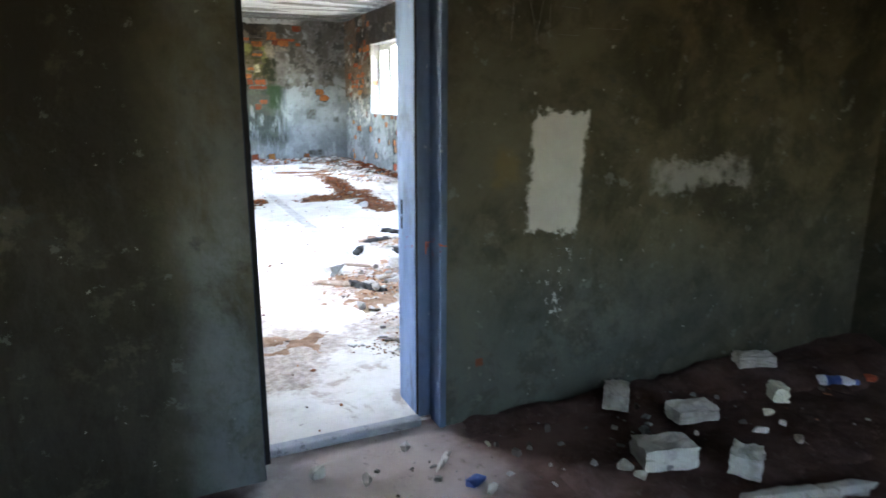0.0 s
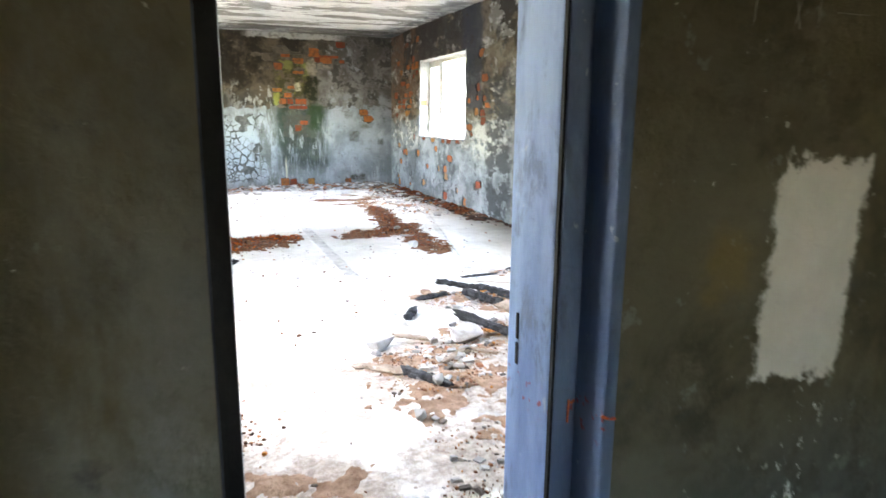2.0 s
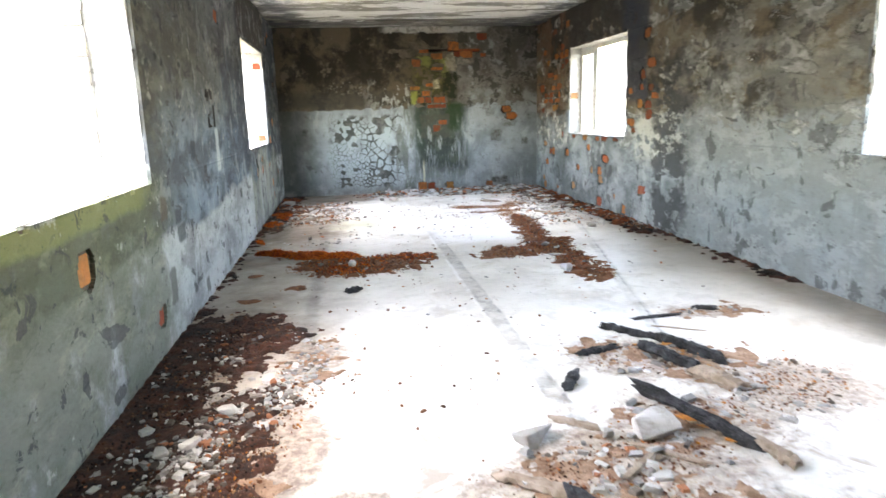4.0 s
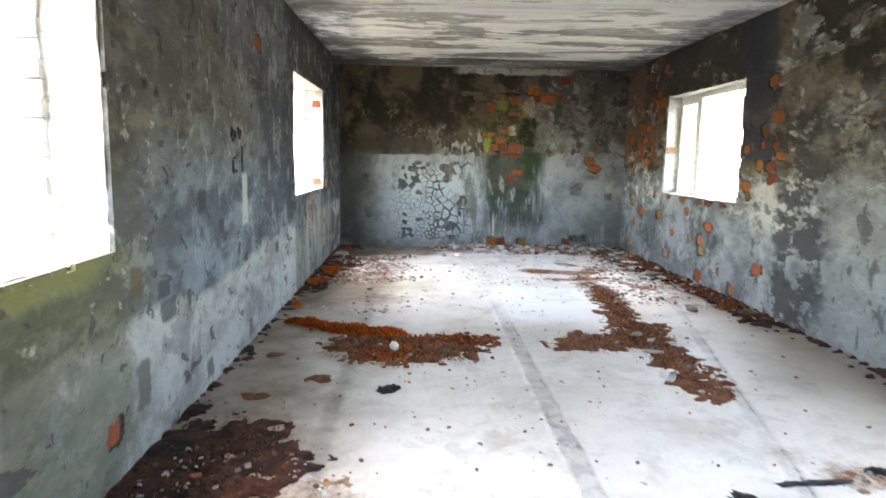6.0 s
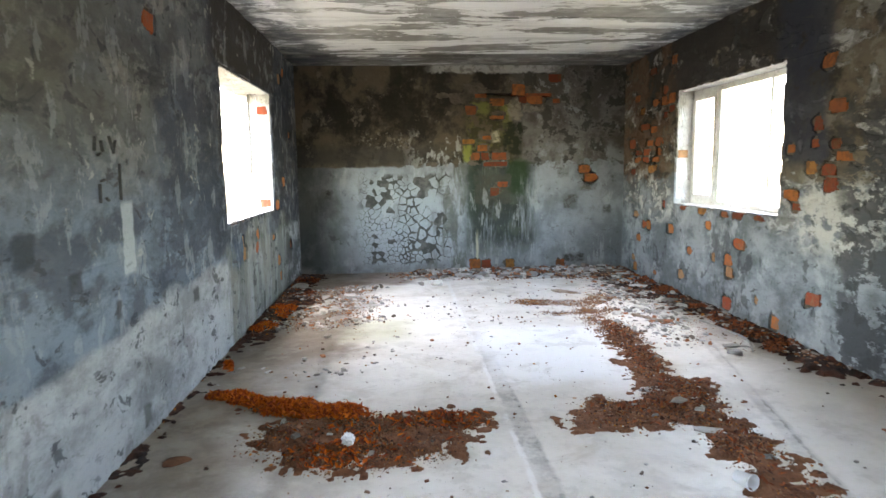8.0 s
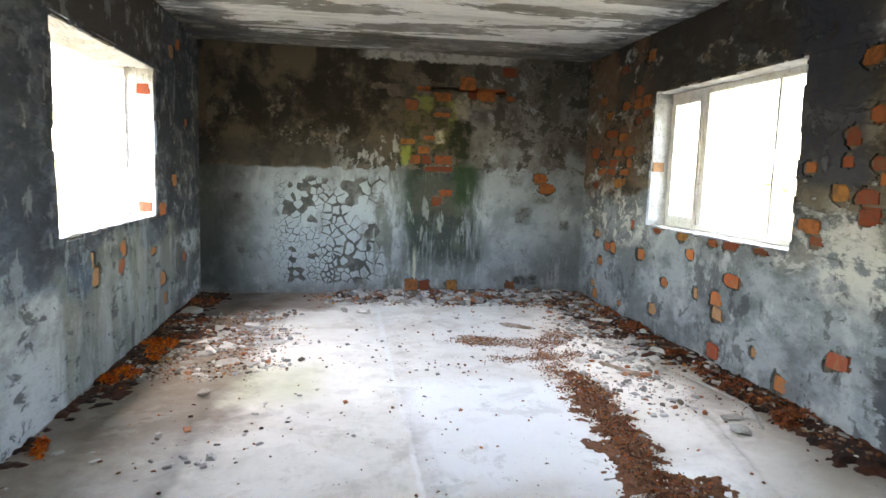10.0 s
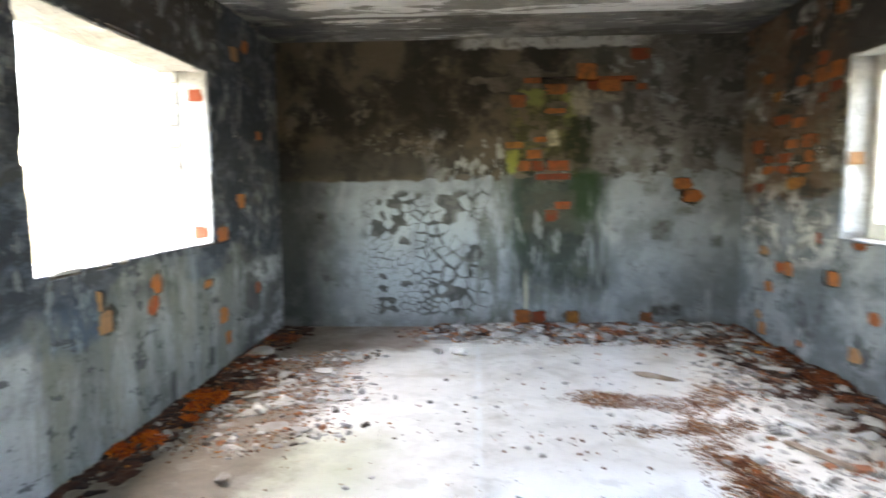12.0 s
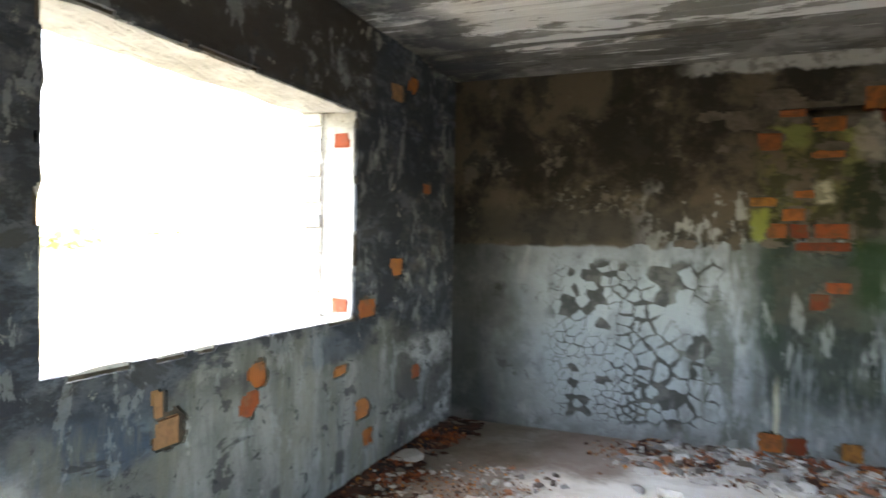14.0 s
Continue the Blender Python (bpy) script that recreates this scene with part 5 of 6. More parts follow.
def lime_mesh(dx, dy):
    key = (round(dx, 3), round(dy, 3))
    if key not in lime:
        h = (HEAD - SILL) / 16
        bm = worn_box(-dx / 2, dx / 2, -dy / 2, dy / 2, -h / 2 + 0.002, h / 2 - 0.002, 0.006)
        me = bpy.data.meshes.new("brick")
        bm.to_mesh(me)
        bm.free()
        me.materials.append(M_LIME)
        lime[key] = me
    return lime[key]


window_opening("window_1", -1, *WINDOWS_L[0], "wide open window hole with chalky white reveals")
window_opening("window_2", -1, *WINDOWS_L[1], "wide open window hole with broken chalky edges")
# unseen opening, added opposite window_1 for its light
window_opening("window_4", 1, *WINDOWS_R[0], "wide open window hole with chalky white reveals")
win = window_opening("window_3", 1, *WINDOWS_R[1], "window hole with a peeling white wooden frame, unglazed")


def sash_frame(parent, y0, y1):
    """The wooden frame left in the opening: a narrow closed sash, a wide bay and a thin post."""
    xf, xb = XR + 0.19, XR + 0.25
    bar = lambda name, a, b, c, d, x0=xf, x1=xb, lab="": part(name, worn_box(x0, x1, a, b, c, d, 0.004), M_FRAME, parent, lab)
    bar("frame_stile", y1 - 0.055, y1 - 0.004, SILL + 0.003, HEAD - 0.003)
    bar("frame_stile", y0 + 0.004, y0 + 0.05, SILL + 0.003, HEAD - 0.003)
    bar("frame_rail", y0 + 0.05, y1 - 0.055, HEAD - 0.055, HEAD - 0.004)
    bar("frame_rail", y0 + 0.05, y1 - 0.055, SILL + 0.004, SILL + 0.05)
    bar("mullion", 11.33, 11.40, SILL + 0.05, HEAD - 0.055)
    bar("mullion", 10.40, 10.428, SILL + 0.05, HEAD - 0.055)
    sash = bar("sash", 11.40, 11.45, SILL + 0.05, HEAD - 0.055, xf - 0.015, xf + 0.03)
    for a, b, c, d in ((11.865, 11.915, SILL + 0.05, HEAD - 0.055), (11.45, 11.865, SILL + 0.05, SILL + 0.11), (11.45, 11.865, HEAD - 0.115, HEAD - 0.055)):
        part("sash_bar", worn_box(xf - 0.015, xf + 0.03, a, b, c, d, 0.004), M_FRAME, sash)


sash_frame(win, *WINDOWS_R[1])
far_left = bpy.data.objects["window_2"]
for holder, x, y, z in ((far_left, XL - 0.1, 12.022, 2.08), (far_left, XL - 0.1, 12.024, 1.07), (win, XR + 0.085, 11.945, 1.56)):
    later.append((holder, bared_brick(0.11, 0.09, M_BRICK, 900 + round(z * 10)), pose(x, y, z)))


# ---- litter on the floors ----
def capsule_field(X, Y, caps):
    """How deep a place lies inside a chain of capsules (from, to, radius)."""
    best = np.full(X.shape, -9.0)
    for x0, y0, x1, y1, r in caps:
        dx, dy = x1 - x0, y1 - y0
        t = np.clip(((X - x0) * dx + (Y - y0) * dy) / max(dx * dx + dy * dy, 1e-9), 0, 1)
        best = np.maximum(best, r - np.hypot(X - x0 - t * dx, Y - y0 - t * dy))
    return best


HEAPS = []


def ground_z(px, py, base=0.0):
    """The height of floor or heap at each place."""
    z = np.full(np.shape(px), base, float)
    for x0, y0, cx, cy, Z in HEAPS:
        i, j = np.rint((px - x0) / cx).astype(int), np.rint((py - y0) / cy).astype(int)
        ok = (i >= 0) & (j >= 0) & (i < Z.shape[0]) & (j < Z.shape[1])
        z = np.where(ok, np.maximum(z, Z[np.clip(i, 0, Z.shape[0] - 1), np.clip(j, 0, Z.shape[1] - 1)]), z)
    return z


def heap(name, caps, height, material, seed, cell=0.02, ragged=0.16, bounds=(XL, XR, 2.3, YF), base=0.0, fine=0.7):
    """A thin uneven heap of litter with a ragged rim."""
    c = np.array(caps)
    x0, x1 = c[:, [0, 2]].min() - 0.6, c[:, [0, 2]].max() + 0.6
    y0, y1 = c[:, [1, 3]].min() - 0.6, c[:, [1, 3]].max() + 0.6
    x0, x1, y0, y1 = max(x0, bounds[0]), min(x1, bounds[1]), max(y0, bounds[2]), min(y1, bounds[3])
    nx, ny = int((x1 - x0) / cell), int((y1 - y0) / cell)
    X, Y = np.meshgrid(np.linspace(x0, x1, nx), np.linspace(y0, y1, ny), indexing="ij")
    d = capsule_field(X, Y, caps) + fbm(X * 3.2, Y * 3.2, seed) * ragged * 1.6 + fbm(X * 14, Y * 14, seed + 5, 3) * ragged * fine
    lump = np.clip(d / 0.15, 0, 1) ** 0.7
    Z = base + 0.001 + height * lump * (0.45 + 0.9 * (fbm(X * 7, Y * 7, seed + 7) + 0.5)) + 0.006 * lump * (fbm(X * 35, Y * 35, seed + 8, 2) + 0.3)
    Z = np.where(d < 0.004, base - 0.004, np.maximum(Z, base + 0.0015))
    HEAPS.append((x0, y0, (x1 - x0) / (nx - 1), (y1 - y0) / (ny - 1), Z))
    inside = d > 0
    keep = inside[:-1, :-1] | inside[1:, :-1] | inside[1:, 1:] | inside[:-1, 1:]
    idx = np.arange(nx * ny).reshape(nx, ny)
    F = np.stack([idx[:-1, :-1], idx[1:, :-1], idx[1:, 1:], idx[:-1, 1:]], -1)[keep]
    used, inverse = np.unique(F, return_inverse=True)
    V = np.stack([X, Y, Z], -1).reshape(-1, 3)[used]
    return mesh_object(name, V, inverse.reshape(F.shape), material, smooth=True)


CUBE = np.array([(-1, -1, -1), (1, -1, -1), (1, 1, -1), (-1, 1, -1), (-1, -1, 1), (1, -1, 1), (1, 1, 1), (-1, 1, 1)], float)
CUBE_F = np.array([(0, 3, 2, 1), (4, 5, 6, 7), (0, 1, 5, 4), (1, 2, 6, 5), (2, 3, 7, 6), (3, 0, 4, 7)])


def chips(name, caps, n, size, material, seed, flat=0.35, ragged=0.3, base=0.0, bounds=(XL, XR, 2.3, YF), power=2.5):
    """Many small angular crumbs strewn over a chain of capsules, as one mesh."""
    r = np.random.RandomState(seed)
    c = np.array(caps)
    length = np.hypot(c[:, 2] - c[:, 0], c[:, 3] - c[:, 1]) + c[:, 4]
    pick = r.choice(len(c), n, p=length * c[:, 4] / (length * c[:, 4]).sum())
    t = r.rand(n)
    rad = c[pick, 4] * (0.8 * np.sqrt(r.rand(n)) + 0.3 * np.abs(r.randn(n)))
    ang = r.rand(n) * 2 * np.pi
    px = c[pick, 0] + t * (c[pick, 2] - c[pick, 0]) + rad * np.cos(ang)
    py = c[pick, 1] + t * (c[pick, 3] - c[pick, 1]) + rad * np.sin(ang)
    thick = fbm(px * 5, py * 5, seed % 90 + 3, 3) > r.rand(n) * 0.4 - 0.26
    px, py, pick = px[thick], py[thick], pick[thick]
    n = len(px)
    sz = size[0] + (size[1] - size[0]) * r.rand(n) ** power
    ok = (px - sz > bounds[0]) & (px + sz < bounds[1]) & (py - sz > bounds[2]) & (py + sz < bounds[3])
    px, py, sz = px[ok], py[ok], sz[ok]
    m = len(px)
    shape = CUBE[None] * (1 + 0.5 * (r.rand(m, 8, 3) - 0.5))
    shape[:, 4:, :2] *= (0.45 + 0.5 * r.rand(m, 1, 1))
    scale = np.stack([sz * (0.5 + r.rand(m)), sz * (0.4 + 0.6 * r.rand(m)), sz * flat * (0.5 + r.rand(m))], -1) / 2
    shape *= scale[:, None, :]
    a, tilt = r.rand(m) * 2 * np.pi, r.randn(m) * 0.16
    ca, sa, ct, st = np.cos(a), np.sin(a), np.cos(tilt), np.sin(tilt)
    x, y, z = shape[..., 0], shape[..., 1], shape[..., 2]
    y, z = y * ct[:, None] - z * st[:, None], y * st[:, None] + z * ct[:, None]
    x, y = x * ca[:, None] - y * sa[:, None], x * sa[:, None] + y * ca[:, None]
    z = z - z.min(axis=1, keepdims=True) + ground_z(px, py, base)[:, None] - 0.001
    V = np.stack([x + px[:, None], y + py[:, None], z], -1).reshape(-1, 3)
    F = (CUBE_F[None] + 8 * np.arange(m)[:, None, None]).reshape(-1, 4)
    return mesh_object(name, V, F, material)


def leaves(name, caps, n, size, lift, material, seed):
    """Curled dead leaves in a loose drift."""
    r = np.random.RandomState(seed)
    c = np.array(caps)
    pick = r.choice(len(c), n)
    t = r.rand(n)
    rad, ang = c[pick, 4] * np.sqrt(r.rand(n)), r.rand(n) * 2 * np.pi
    px = c[pick, 0] + t * (c[pick, 2] - c[pick, 0]) + rad * np.cos(ang)
    py = c[pick, 1] + t * (c[pick, 3] - c[pick, 1]) + rad * np.sin(ang)
    px = np.clip(px, XL + 0.03, XR - 0.03)
    py = np.clip(py, 2.6, YF - 0.03)
    pz = ground_z(px, py) + 0.006 + r.rand(n) * lift * np.clip(1.2 - rad / c[pick, 4], 0.15, 1)
    L, W = size * (0.5 + r.rand(n)), size * (0.3 + 0.4 * r.rand(n))
    a = r.rand(n) * 2 * np.pi
    tip = r.randn(n) * 0.012
    ux, uy, vx, vy = np.cos(a) * L, np.sin(a) * L, -np.sin(a) * W, np.cos(a) * W
    P = lambda x, y, z: np.stack([x, y, np.maximum(z, 0.003)], -1)
    V = np.stack([P(px - ux, py - uy, pz - tip), P(px + vx, py + vy, pz + 0.006 * r.rand(n)), P(px + ux, py + uy, pz + tip), P(px - vx, py - vy, pz + 0.008 * r.rand(n)), P(px, py, pz - 0.004)], 1).reshape(-1, 3)
    b = 5 * np.arange(n)[:, None]
    F = np.concatenate([b + np.array([[0, 4, 1]]), b + np.array([[1, 4, 2]]), b + np.array([[2, 4, 3]]), b + np.array([[3, 4, 0]])])
    return mesh_object(name, V, F, material)


PILE_LEFT = [(-0.1, 8.62, 0.4, 8.45, 0.08), (0.25, 8.15, 0.85, 8.05, 0.3), (0.8, 8.3, 1.18, 8.28, 0.14), (0.3, 7.9, 0.6, 7.85, 0.15)]
PILE_LEAF = [(-0.42, 8.8, -0.2, 8.78, 0.05), (-0.25, 8.74, 0.0, 8.62, 0.08), (0.0, 8.58, 0.25, 8.5, 0.13), (0.2, 8.48, 0.5, 8.42, 0.12)]
DIRT_RIGHT = [(2.5, 7.2, 2.52, 8.2, 0.16), (1.95, 8.28, 2.5, 8.32, 0.22), (2.45, 8.5, 2.6, 8.7, 0.22), (2.5, 8.9, 2.62, 9.7, 0.12), (2.62, 9.8, 2.64, 10.5, 0.08)]
DIRT_FAR = [(2.6, 9.6, 2.66, 10.8, 0.17), (2.05, 11.5, 2.35, 11.4, 0.15), (2.5, 11.4, 2.85, 11.25, 0.15), (2.15, 10.9, 2.45, 10.82, 0.11), (2.5, 10.78, 2.75, 10.9, 0.17), (2.8, 11.15, 2.74, 10.9, 0.2), (2.8, 11.45, 3.1, 11.7, 0.14)]
RUBBLE_LEFT = [(-0.25, 10.7, 0.35, 11.8, 0.34), (-0.3, 12.0, 0.3, 12.5, 0.28), (0.0, 10.6, 0.5, 10.9, 0.14)]
MUCK_NEAR = [(-0.55, 3.9, -0.45, 5.0, 0.4), (-0.5, 5.0, -0.45, 6.4, 0.3), (-0.2, 6.6, 0.0, 6.2, 0.2), (-0.3, 3.9, -0.22, 4.9, 0.32), (-0.3, 5.0, -0.05, 5.25, 0.2), (-0.3, 5.8, -0.1, 6.2, 0.2)]
SAND_HEAPS = [[(1.95, 5.62, 2.35, 5.3, 0.12), (2.2, 5.2, 2.5, 5.35, 0.1)], [(1.15, 4.35, 1.9, 4.5, 0.07), (1.8, 4.75, 2.1, 4.6, 0.08)], [(1.25, 3.95, 1.65, 4.1, 0.12), (1.5, 3.5, 1.75, 3.7, 0.09)], [(2.62, 6.12, 3.02, 6.1, 0.06)],
              [(0.08, 3.45, 0.2, 3.3, 0.1), (-0.1, 3.7, 0.05, 3.6, 0.1), (0.5, 3.4, 0.62, 3.34, 0.04)], [(0.1, 4.5, 0.25, 4.0, 0.05), (0.25, 5.9, 0.3, 5.6, 0.04)]]
SAND_RIGHT = [(1.85, 5.55, 2.35, 5.3, 0.2), (1.1, 4.4, 1.9, 4.5, 0.16), (1.25, 4.05, 1.6, 4.2, 0.2), (2.65, 6.1, 3.0, 6.1, 0.09), (1.3, 3.45, 1.6, 3.3, 0.22), (1.7, 4.75, 2.1, 4.75, 0.14), (2.3, 4.7, 2.8, 5.1, 0.2), (1.0, 3.1, 1.3, 3.0, 0.12)]
DRIFT_BACK = [(1.1, 13.5, 3.8, 13.5, 0.22), (2.0, 13.2, 3.6, 13.2, 0.12)]
DRIFT_RIGHT = [(3.82, 9.0, 3.75, 13.4, 0.19), (3.89, 6.6, 3.88, 9.0, 0.008), (3.5, 11.6, 3.5, 13.2, 0.12)]
DRIFT_LEFT = [(-0.55, 10.3, -0.5, 13.4, 0.19), (-0.59, 6.6, -0.59, 10.4, 0.012), (-0.45, 11.3, -0.2, 11.9, 0.14)]

for caps, hgt, mat_, lab in (
        (PILE_LEFT, 0.022, M_DIRT, "flat heap of dry brown litter on the concrete"), (DIRT_RIGHT, 0.014, M_DIRT, "long ragged drift of brown litter on the concrete"),
        (MUCK_NEAR, 0.02, M_MUCK, "dark rotted litter along the foot of the wall"),
        (DRIFT_BACK, 0.035, M_MUCK, "brown drift of plaster rubble against the end wall"), 
        (DRIFT_RIGHT, 0.03, M_MUCK, "brown drift of rubble along the sooty wall"), (DRIFT_LEFT, 0.02, M_MUCK, "dark litter along the slate-blue wall")):
    tagged(heap("litter_heap", caps, hgt, mat_, 40 + int(hgt * 1000) + len(caps), cell=0.012, fine=3.2, ragged=0.14 if hgt < 0.03 else 0.16), lab, "litter", "litter heaps", "stuff")
for k, caps in enumerate(SAND_HEAPS):
    tagged(heap("sand_heap", caps, 0.007, M_SAND, 70 + k, cell=0.012, fine=3.6, ragged=0.17), "thin spill of brown sandy dust on the concrete", "dust", "spills of dust", "stuff")
for x, y, r in ((0.05, 7.42, 0.04), (-0.28, 7.1, 0.03), (-0.35, 7.9, 0.02)):
    tagged(heap("litter_heap", [(x - r, y, x + r, y, 0.06)], 0.01, M_DIRT, int(y * 10), cell=0.01, ragged=0.06, fine=1.6), "small dark damp patch of litter", "litter", "litter heaps", "stuff")

def clumps(x0, x1, y0, y1, n, r, seed):
    k = random.Random(seed)
    return [(x, y, x + k.uniform(-0.04, 0.04), y + k.uniform(-0.1, 0.1), k.uniform(0.4, 1) * r) for x, y in ((k.uniform(x0, x1), k.uniform(y0, y1)) for _ in range(n))]


for caps, n, lift, lab, m_ in (
        (PILE_LEAF, 4200, 0.045, "rust-orange drift of dead leaves", M_LEAF), (clumps(-0.53, -0.48, 9.35, 9.6, 3, 0.05, 1), 150, 0.02, "small clump of rust-orange dead leaves", M_LEAF),
        (PILE_LEFT, 420, 0.012, "stray orange dead leaves on brown litter", M_LEAF), (PILE_LEFT + DIRT_RIGHT, 900, 0.01, "stray brown dead leaves on the litter", M_OLDLEAF),
        (clumps(-0.52, -0.36, 10.5, 11.5, 9, 0.1, 2), 800, 0.025, "rust-orange dead leaves along the wall", M_LEAF),
        (clumps(-0.52, -0.3, 11.5, 13.2, 12, 0.09, 3), 600, 0.02, "brown dead leaves along the wall", M_OLDLEAF),
        (clumps(3.65, 3.85, 9.2, 13.3, 40, 0.1, 4), 2600, 0.02, "reddish dead leaves along the sooty wall", M_OLDLEAF),
        (clumps(1.2, 3.7, 13.3, 13.6, 18, 0.1, 5), 1500, 0.02, "reddish dead leaves below the end wall", M_OLDLEAF)):
    tagged(leaves("dead_leaves", caps, n, 0.019, lift, m_, n), lab, "leaves", "drifts of leaves", "stuff")

for caps, n, size, lab in (
        (PILE_LEFT, 16000, (0.004, 0.013), "crumbs of bark and earth"), (DIRT_RIGHT, 20000, (0.003, 0.012), "crumbs of bark and earth"), (DIRT_FAR, 18000, (0.004, 0.014), "thin scatter of bark and earth"), (RUBBLE_LEFT, 6000, (0.004, 0.018), "dark soil between broken plaster"), ([(3.3, 9.6, 3.45, 12.8, 0.25), (3.0, 11.4, 3.3, 12.6, 0.3)], 2600, (0.003, 0.013), "crumbs of earth by the sooty wall"), ([(-0.1, 4.2, 0.2, 5.6, 0.16), (0.1, 3.3, 0.3, 3.9, 0.2)], 2200, (0.004, 0.016), "crumbs of earth"),
        (MUCK_NEAR, 9000, (0.004, 0.016), "crumbs of rotted litter"), (SAND_RIGHT, 6000, (0.003, 0.014), "crumbs of charcoal and earth"),
        (DRIFT_BACK + DRIFT_RIGHT, 3000, (0.008, 0.04), "crumbs of brick and earth"), ([(0.9, 13.35, 3.7, 13.15, 0.32)], 9000, (0.006, 0.026), "dark soil between plaster plates"), (DRIFT_LEFT, 1500, (0.008, 0.03), "crumbs of rotted litter")):
    tagged(chips("litter_crumbs", caps, n, size, M_ROT if caps is MUCK_NEAR else M_CRUMB, n + 7, 0.5), lab, "crumbs", "crumbs of litter", "stuff")

for caps, n, size, lab in (
        ([(0.02, 5.1, 0.3, 5.95, 0.12), (-0.25, 4.7, 0.1, 5.3, 0.14), (0.1, 6.2, 0.3, 6.0, 0.05), (-0.3, 4.3, -0.1, 4.8, 0.14)], 1500, (0.008, 0.042), "pale plaster chips strewn by the wall"), ([(-0.4, 4.2, -0.1, 5.6, 0.25), (-0.45, 5.4, -0.2, 6.3, 0.2), (-0.2, 3.6, 0.1, 4.2, 0.2)], 700, (0.008, 0.045), "pale plaster chips in dark litter"), ([(3.0, 9.8, 3.4, 12.6, 0.3)], 1100, (0.010, 0.055), "thin broken plaster near the sooty wall"), (SAND_RIGHT, 560, (0.012, 0.06), "pale plaster chips among burnt timber"),
        (DRIFT_BACK + [(0.9, 13.3, 3.7, 13.1, 0.25)], 2600, (0.014, 0.1), "flat broken plaster plates below the end wall"), (DRIFT_RIGHT + [(3.4, 10.8, 3.4, 13.0, 0.3), (3.2, 10.4, 3.4, 11.2, 0.2)], 1700, (0.010, 0.06), "broken plaster along the sooty wall"),
        (RUBBLE_LEFT, 2100, (0.008, 0.055), "broken plaster plates by the slate-blue wall"),
        ([(0.7, 10.2, 3.2, 12.6, 0.9)], 200, (0.01, 0.05), "stray plaster chips on the floor"), ([(0.0, 3.0, 3.2, 9.0, 1.2)], 260, (0.008, 0.035), "stray chips on the floor"),
        (PILE_LEFT + DIRT_RIGHT, 110, (0.015, 0.06), "pale chips in the litter"), ([(-0.2, 9.2, 0.6, 9.6, 0.3)], 60, (0.01, 0.05), "stray chips on the floor")):
    tagged(chips("plaster_chips", caps, n, size, M_CHIP, n + 3, 0.28), lab, "rubble", "plaster rubble", "stuff")
tagged(chips("dark_crumbs", [(0.0, 2.8, 3.2, 12.8, 1.1), (0.2, 9.4, 3.0, 12.8, 0.9), (0.0, 6.0, 0.3, 9.5, 0.35)], 2600, (0.003, 0.022), M_CRUMB, 77, 0.4, power=3.5), "dark crumbs strewn over the floor", "crumbs", "crumbs of litter", "stuff")


def chunk(name, x, y, size, material, seed, label, category, turn=0.0, base=0.0, group="", points=16, group_kind=""):
    """An angular broken lump."""
    rnd = random.Random(seed)
    bm = bmesh.new()
    for k in range(points):
        v = Vector((rnd.uniform(-1, 1), rnd.uniform(-1, 1), rnd.uniform(-1, 1)))
        m = max(abs(v.x), abs(v.y), abs(v.z))
        v = v / m * rnd.uniform(0.8, 1.0)
        bm.verts.new((v.x * size[0] / 2, v.y * size[1] / 2, v.z * size[2] / 2))
    res = bmesh.ops.convex_hull(bm, input=bm.verts[:])
    bmesh.ops.delete(bm, geom=[g for g in res["geom_interior"] if isinstance(g, bmesh.types.BMVert)], context="VERTS")
    bmesh.ops.bevel(bm, geom=bm.edges[:], offset=min(size) * 0.06, segments=1, affect="EDGES")
    low = min(v.co.z for v in bm.verts)
    bmesh.ops.translate(bm, verts=bm.verts[:], vec=(0, 0, -low))
    ob = part(name, bm, material)
    ob.matrix_basis = pose(x, y, float(ground_z(np.array(x), np.array(y), base)) - 0.002, 0, 0, turn)
    return tagged(ob, label, category, group)


